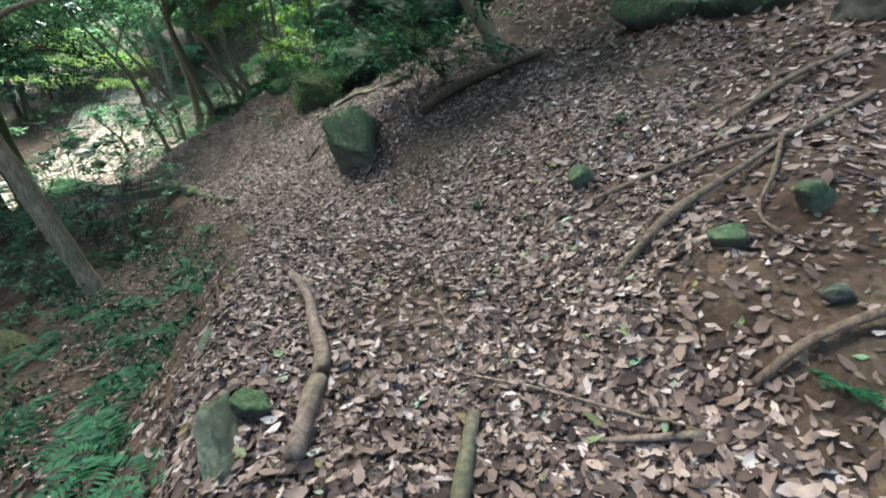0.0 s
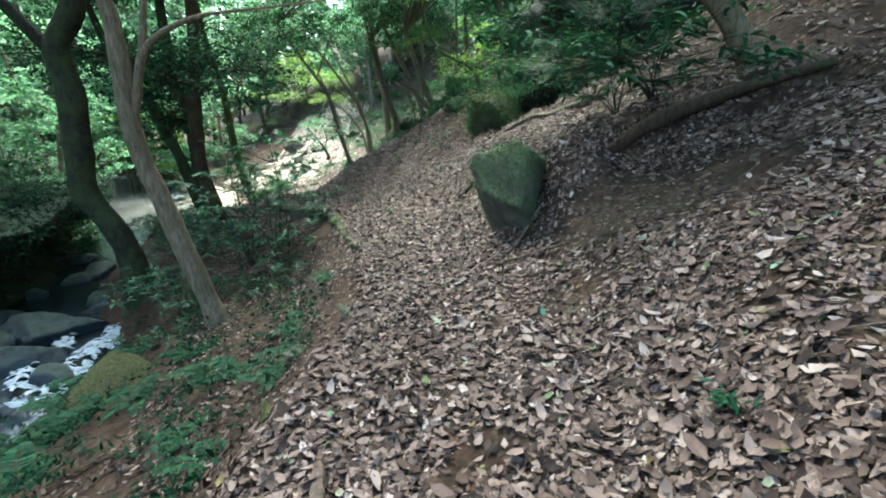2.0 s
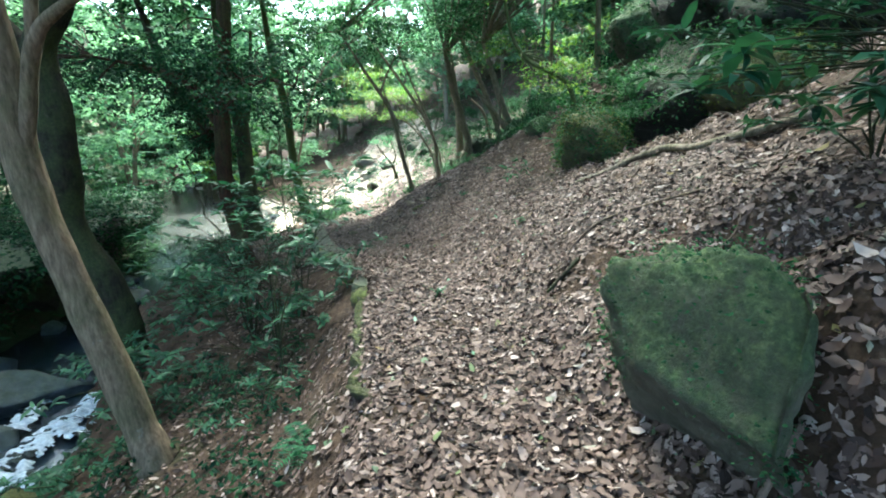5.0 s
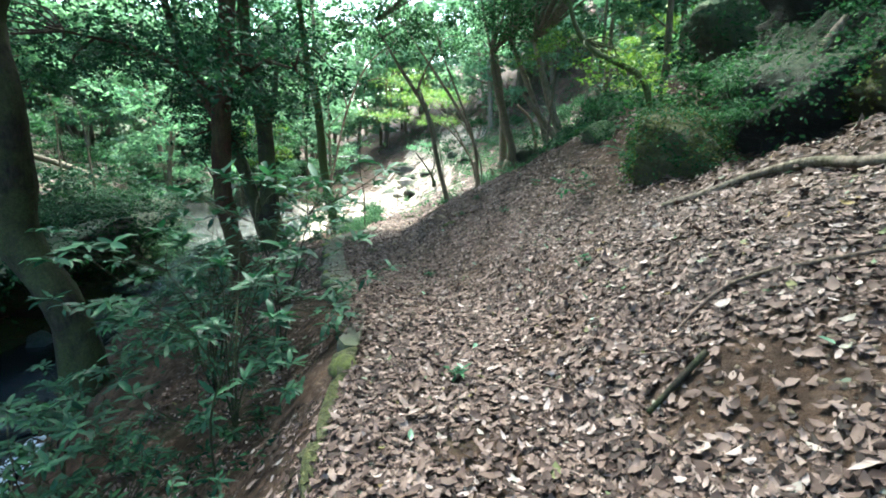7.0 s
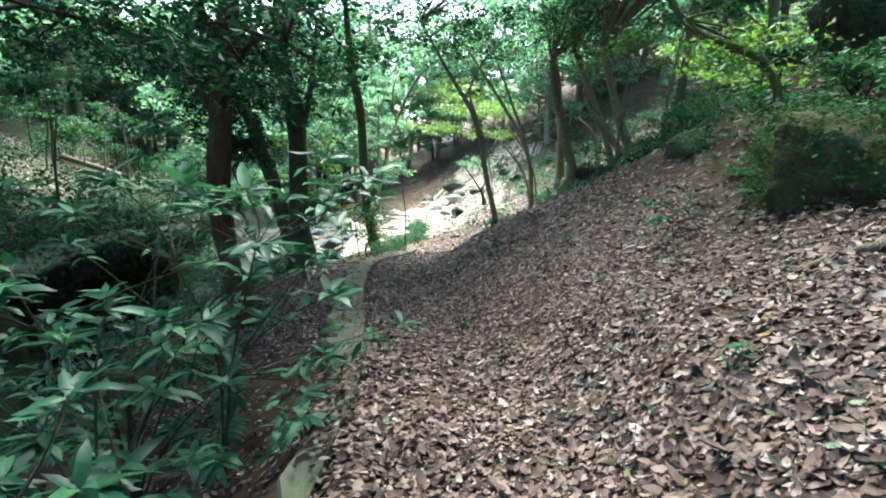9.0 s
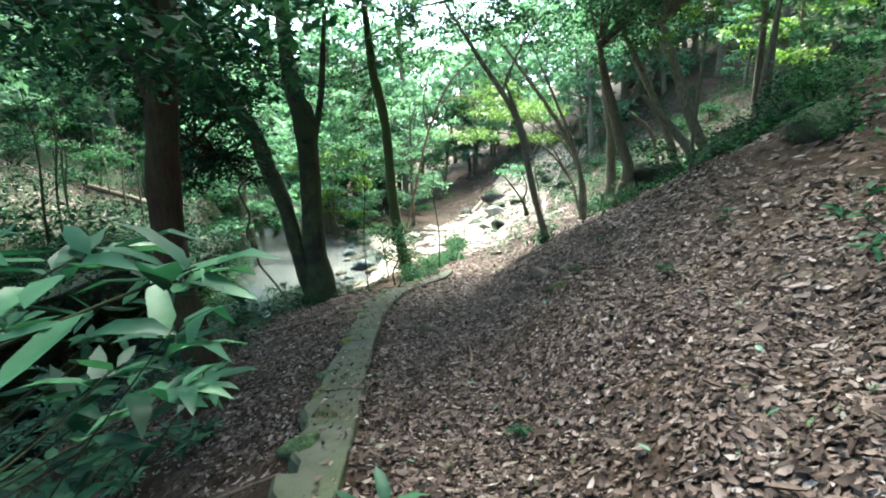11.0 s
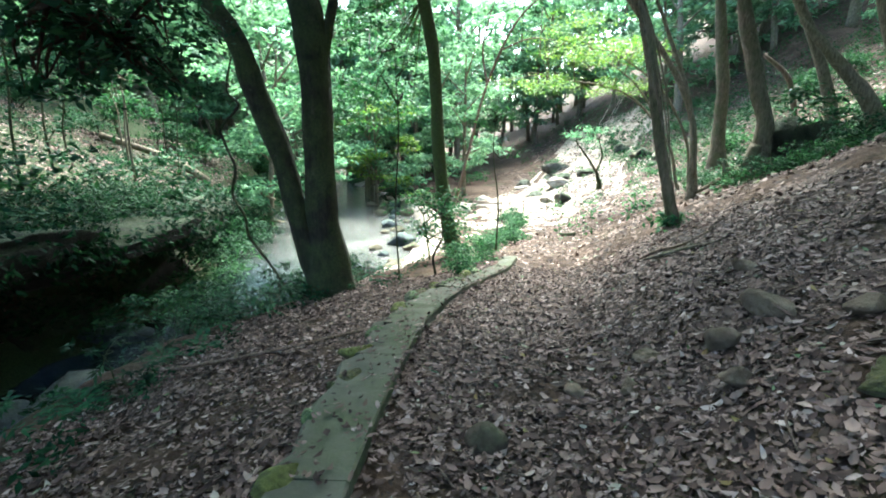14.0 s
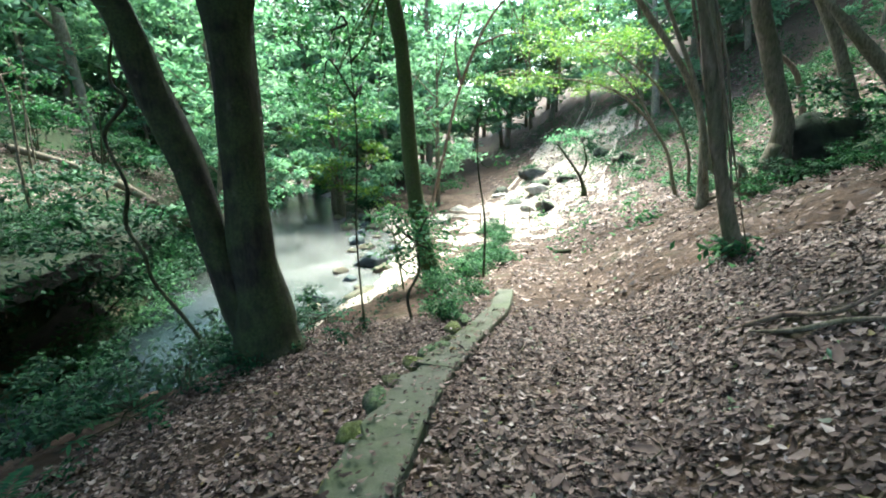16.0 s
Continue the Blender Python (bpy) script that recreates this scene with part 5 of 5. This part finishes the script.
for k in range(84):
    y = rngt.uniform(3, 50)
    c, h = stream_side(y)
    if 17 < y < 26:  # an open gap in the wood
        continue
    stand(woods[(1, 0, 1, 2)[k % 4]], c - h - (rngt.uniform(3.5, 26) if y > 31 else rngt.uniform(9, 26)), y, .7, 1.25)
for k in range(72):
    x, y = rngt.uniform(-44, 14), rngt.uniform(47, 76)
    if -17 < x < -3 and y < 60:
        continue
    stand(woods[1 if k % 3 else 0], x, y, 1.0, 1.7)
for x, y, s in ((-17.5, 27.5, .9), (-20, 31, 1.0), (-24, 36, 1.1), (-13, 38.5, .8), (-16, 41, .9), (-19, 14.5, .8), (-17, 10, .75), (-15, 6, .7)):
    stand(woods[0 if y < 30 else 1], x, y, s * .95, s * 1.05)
for k in range(40):
    x, y = rngt.uniform(6.5, 24), rngt.uniform(12, 48)
    stand(woods[k % 4], x, y, .7, 1.15)
for k in range(84):
    y = rngt.uniform(4, 42)
    c, h = stream_side(y)
    # up to y 24 the dark-leaved kind stands in for shade
    stand(bushes[2 if y < 24 else k % 4], c - h - .4 - rngt.uniform(0, 1) ** 1.6 * 18, y, .6, 1.3)
for k in range(26):
    y = rngt.uniform(20.5, 33)
    stand(bushes[k % 2], float(kerb_x(y)) - rngt.uniform(.5, 1.8), y, .3, .55)
for k in range(34):
    y = rngt.uniform(6, 44)
    stand(bushes[k % 3], float(kerb_x(y)) + rngt.uniform(7, 15), y, .5, 1.1)
for x, y, s in ((3.15, 14.0, .42), (3.7, 13.6, .45), (3.3, 14.6, .5), (5.4, 15.2, .8), (4.4, 16.4, .7), (2.6, 18.2, .5), (3.2, 19.6, .5)):
    stand(bushes[1], x, y, s * .9, s).location.z += (.75 if x < 4.6 and y < 14 else .3)
for k in range(36):
    y = 4.5 + k * .47
    c, h = stream_side(y)
    stand(bushes[2], c - h + rngt.uniform(-1.8, .0), y, .4, .65).location.z = float(water_z(y)) + rngt.uniform(1.95, 2.3)
for k in range(20):
    y = 19.5 + k * .7
    c, h = stream_side(y)
    stand(bushes[1 + k % 2], c - h - rngt.uniform(-.3, .9), y, .7, 1.15)
for k in range(26):
    y = rngt.uniform(19, 30)
    stand(bushes[1 + k % 2], float(kerb_x(y)) + rngt.uniform(4.8, 8.5), y, .3, .6)
for x, y, s in ((3.6, 13.1, .32), (4.4, 14.3, .5)):
    stand(bushes[1], x, y, s * .9, s).location.z += .55
for k in range(9):
    y = 16.6 + k * .55
    stand(bushes[2], float(kerb_x(y)) - rngt.uniform(3.1, 4.6), y, .45, .7)
for k in range(9):
    stand(bushes[k % 4], rngt.uniform(-30, -14), rngt.uniform(44, 52), 1.0, 1.8)
for k in range(16):
    stand(bushes[k % 3], rngt.uniform(-12, 2), rngt.uniform(42, 58), .35, .8)
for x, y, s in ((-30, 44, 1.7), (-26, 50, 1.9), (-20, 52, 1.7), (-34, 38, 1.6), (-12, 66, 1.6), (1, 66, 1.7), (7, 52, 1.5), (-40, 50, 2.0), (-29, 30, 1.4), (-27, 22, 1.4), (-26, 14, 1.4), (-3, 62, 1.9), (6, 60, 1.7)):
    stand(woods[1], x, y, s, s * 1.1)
for kind in bushes + woods:
    kind.location = (-16 - kind.location.z % 7, 30 + kind.location.z % 11, 0)
    kind.location.z = float(height(kind.location.x, kind.location.y)) - .1


# ---- low green growth on the banks ----
rngg = np.random.default_rng(31)


def ground_growth(name, label, n, x, y, rise, size, material):
    z = height(x, y) + rngg.uniform(.02, rise, n)
    ways, normals = leaf_turns(rngg, n, .5)
    L = size * rngg.uniform(.5, 1.3, n)
    me = leaves(name, np.stack([x, y, z], -1), ways, normals, L, L * .42, material, rngg, .15)
    return tagged(new(name, me), label, "undergrowth", kind="stuff")


n = 58000
y = rngg.uniform(-9, 48, n)
x = smooth_table(y, STREAM_Y, STREAM_X) - smooth_table(y, STREAM_Y, STREAM_HALF) - .35 - 24 * rngg.uniform(0, 1, n) ** 1.3
keep = bumps(x, y, 61, 3.5) + .5 * bumps(x, y, 62, 1.1) > np.where(y < 31, .12, -.7)
# the nearer stretch takes the leaf colour darkened for shade
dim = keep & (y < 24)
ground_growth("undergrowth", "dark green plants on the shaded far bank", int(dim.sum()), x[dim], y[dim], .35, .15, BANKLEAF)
keep &= y >= 24
ground_growth("undergrowth", "low green plants covering the far bank", int(keep.sum()), x[keep], y[keep], .4, .17, BROADLEAF)
n = 30000
y = rngg.uniform(1.5, 24, n)
x = kerb_x(y) - np.interp(y, (9, 13), (.5, 1.9)) - rngg.uniform(0, 1, n) * np.interp(y, (1, 8, 14, 20), (4.0, 3.8, 2.4, 2.0))
keep = bumps(x, y, 63, 1.1) + .5 * bumps(x, y, 64, .5) > np.where(y < 9, -.05, .7)
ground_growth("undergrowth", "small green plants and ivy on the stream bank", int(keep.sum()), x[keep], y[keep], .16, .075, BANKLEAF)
n = 40000
y = rngg.uniform(9, 50, n)
x = kerb_x(y) + np.interp(y, (9, 14, 20, 46), (6.5, 6.5, 5.5, 6)) + rngg.uniform(0, 1, n) ** 1.2 * 20
keep = bumps(x, y, 65, 2.2) + .5 * bumps(x, y, 66, .8) > -.1
ground_growth("undergrowth", "low green plants on the upper slope", int(keep.sum()), x[keep], y[keep], .3, .15, BROADLEAF)
n = 84000
y = rngg.uniform(25, 66, n)
x = kerb_x(y) + .8 + rngg.uniform(0, 1, n) * np.interp(y, (25, 42, 66), (17, 22, 38))
keep = bumps(x, y, 67, 2.6) + .6 * bumps(x, y, 68, .9) > np.where(x - kerb_x(y) < 5.5, .62, -.1)
ground_growth("undergrowth", "scattered green plants on the sunlit slope", int(keep.sum()), x[keep], y[keep], .35, .15, BROADLEAF)

# ---- leaf litter ----
rngl = np.random.default_rng(99)
BARE = ((3.3, 6.9, .3), (2.9, 1.55, .45), (2.0, .5, .5), (2.0, 4.7, .3), (2.75, 5.8, .5), (3.5, 5.3, .6), (1.0, 2.4, .42), (2.4, 5.45, .62), (1.9, 8.5, .45), (3.0, 5.25, .7), (2.5, 1.0, .65), (-1.6, 11.9, .6), (-.75, 9.6, .45))


def scatter(n, y0, y1, d0, d1, size, bare=True, tilt=.24, low=.003, high=.03):
    """Leaf places on the ground between two distances from the kerb line, thinner where the soil lies bare."""
    y = rngl.uniform(y0, y1, n)
    d = rngl.uniform(d0, d1, n)
    x = kerb_x(y) + d
    keep = rngl.uniform(0, 1, n) < np.clip(.8 + .55 * bumps(x, y, 41, 1.6) + .3 * bumps(x, y, 42, .5), .14, 1)
    for bx, by, r in BARE if bare else ():
        keep &= (np.hypot(x - bx, y - by) > r * rngl.uniform(.45, 1.35, n)) | (rngl.uniform(0, 1, n) < .12)
    keep &= ~((d < -.01) & (d > -.36) & (y > 9.6) & (y < 20.6) & (rngl.uniform(0, 1, n) > np.interp(y, (10, 12.5), (.6, .07))))
    x, y, d = x[keep], y[keep], d[keep]
    on = (d < 0) & (d > -.36) & (y > 9.8) & (y < 20.6)
    z = np.where(on, path_z(y) + .092, height(x, y) + rngl.uniform(low, high, len(x)))
    e = .06
    slope = np.stack([-(height(x + e, y) - height(x - e, y)) / (2 * e), -(height(x, y + e) - height(x, y - e)) / (2 * e), np.ones(len(x))], -1)
    normals = slope + rngl.normal(0, tilt, (len(x), 3))
    ways = rngl.normal(size=(len(x), 3))
    ways -= normals * ((ways * normals).sum(1) / (normals ** 2).sum(1))[:, None]
    lengths = size * np.clip(rngl.lognormal(-.05, .32, len(x)), .4, 1.8)
    return np.stack([x, y, z], -1), ways, normals, lengths


def bank_scatter(n):
    """Dead leaves on the slope beyond the stream."""
    y = rngl.uniform(-9, 34, n)
    x = smooth_table(y, STREAM_Y, STREAM_X) - smooth_table(y, STREAM_Y, STREAM_HALF) - .8 - 13 * rngl.uniform(0, 1, n)
    normals = np.array((.5, 0, 1.0)) + rngl.normal(0, .4, (n, 3))
    ways = rngl.normal(size=(n, 3))
    ways -= normals * ((ways * normals).sum(1) / (normals ** 2).sum(1))[:, None]
    return np.stack([x, y, height(x, y) + rngl.uniform(.01, .05, n)], -1), ways, normals, rngl.uniform(.07, .16, n)


def litter(name, label, rows, fine):
    P, W, N, L = (np.concatenate(c) for c in zip(*rows))
    me = leaves(name, P, W, N, L, L * rngl.uniform(.36, .58, len(L)), LITTER, rngl, .1, .13, fine)
    return tagged(new(name, me), label, "leaf litter", kind="stuff")


near_litter = litter("leaf_litter", "thick carpet of dry brown fallen leaves on the path", [scatter(92000, -.6, 12, -.15, 3.4, .058), scatter(72000, 12, 21, -.38, 3.4, .05), scatter(20000, -1, 20, 3.4, 5.4, .075), scatter(34000, 12.5, 21, -3.0, -.3, .05), scatter(20000, -.5, 13, -2.4, -.1, .05)], True)
litter("leaf_litter", "flat layer of trodden brown leaf fragments on the soil", [scatter(150000, -3, 12, -.15, 4.2, .05, True, .1, .001, .008), scatter(110000, 12, 21, -.38, 4.2, .045, True, .1, .001, .008), scatter(30000, 12.5, 21, -3.0, -.3, .045, True, .1, .001, .008), scatter(14000, -7, 0, -1, 6, .08)], False)
litter("leaf_litter", "scattered dry brown leaves on the wooded slopes", [scatter(32000, -4, 32, 5.4, 12, .11), scatter(44000, 21, 50, -1.5, 11, .1, False), scatter(26000, 28, 62, 2, 17, .17, False), bank_scatter(58000)], False)

kinds = []
for k in range(6):
    one = np.array([[0.0, 0, 0]])
    kinds.append(leaves("leaf", one, np.array([[1.0, 0, 0]]), np.array([[0.0, 0, 1]]), np.array([.085 + .012 * k]), np.array([.036 + .004 * k]), LITTER, rngl, .15, .16, True))
FRESH = leaf_material("fresh_fallen_leaf", ((0, (.06, .16, .08)), (.6, (.1, .2, .12)), (1, (.2, .19, .05))), .4, .15)
green_kinds = []
for k in range(3):
    green_kinds.append(leaves("leaf", np.array([[0.0, 0, 0]]), np.array([[1.0, 0, 0]]), np.array([[0.0, 0, 1]]), np.array([.075 + .01 * k]), np.array([.034]), FRESH, rngl, .15, .12, True))
for k in range(290):
    y = rngl.uniform(1.0, 18)
    x = float(kerb_x(y)) + rngl.uniform(.1, 2.8)
    green = k % 9 == 0
    ob = part("leaf", (green_kinds if green else kinds)[k % (3 if green else 6)], near_litter, "freshly fallen green leaf" if green else "")
    ob.matrix_basis = pose(x, y, float(height(x, y)) + .035, rngl.normal(0, 14), -22 * (x > kerb_x(y) + 1.3) + rngl.normal(0, 12), rngl.uniform(0, 360))

# pebbles in the bare patches of the path
bm = bmesh.new()
rngp = random.Random(4)
for bx, by, r in BARE[6:11]:
    for _ in range(120):
        a, q = rngp.uniform(0, 6.28), r * 1.2 * math.sqrt(rngp.random())
        x, y, s = bx + math.cos(a) * q, by + math.sin(a) * q, rngp.uniform(.006, .022)
        m = pose(x, y, float(height(x, y)) + s * .2, rngp.uniform(-20, 20), rngp.uniform(-20, 20), rngp.uniform(0, 360)) @ Matrix.Diagonal((s * 1.5, s, s * .7, 1))
        bmesh.ops.create_icosphere(bm, subdivisions=1, radius=1, matrix=m)
me = bpy.data.meshes.new("pebbles")
bm.to_mesh(me)
bm.free()
me.materials.append(TANROCK)
tagged(new("pebbles", me), "small tan pebbles in the bare soil", "pebbles", kind="stuff")
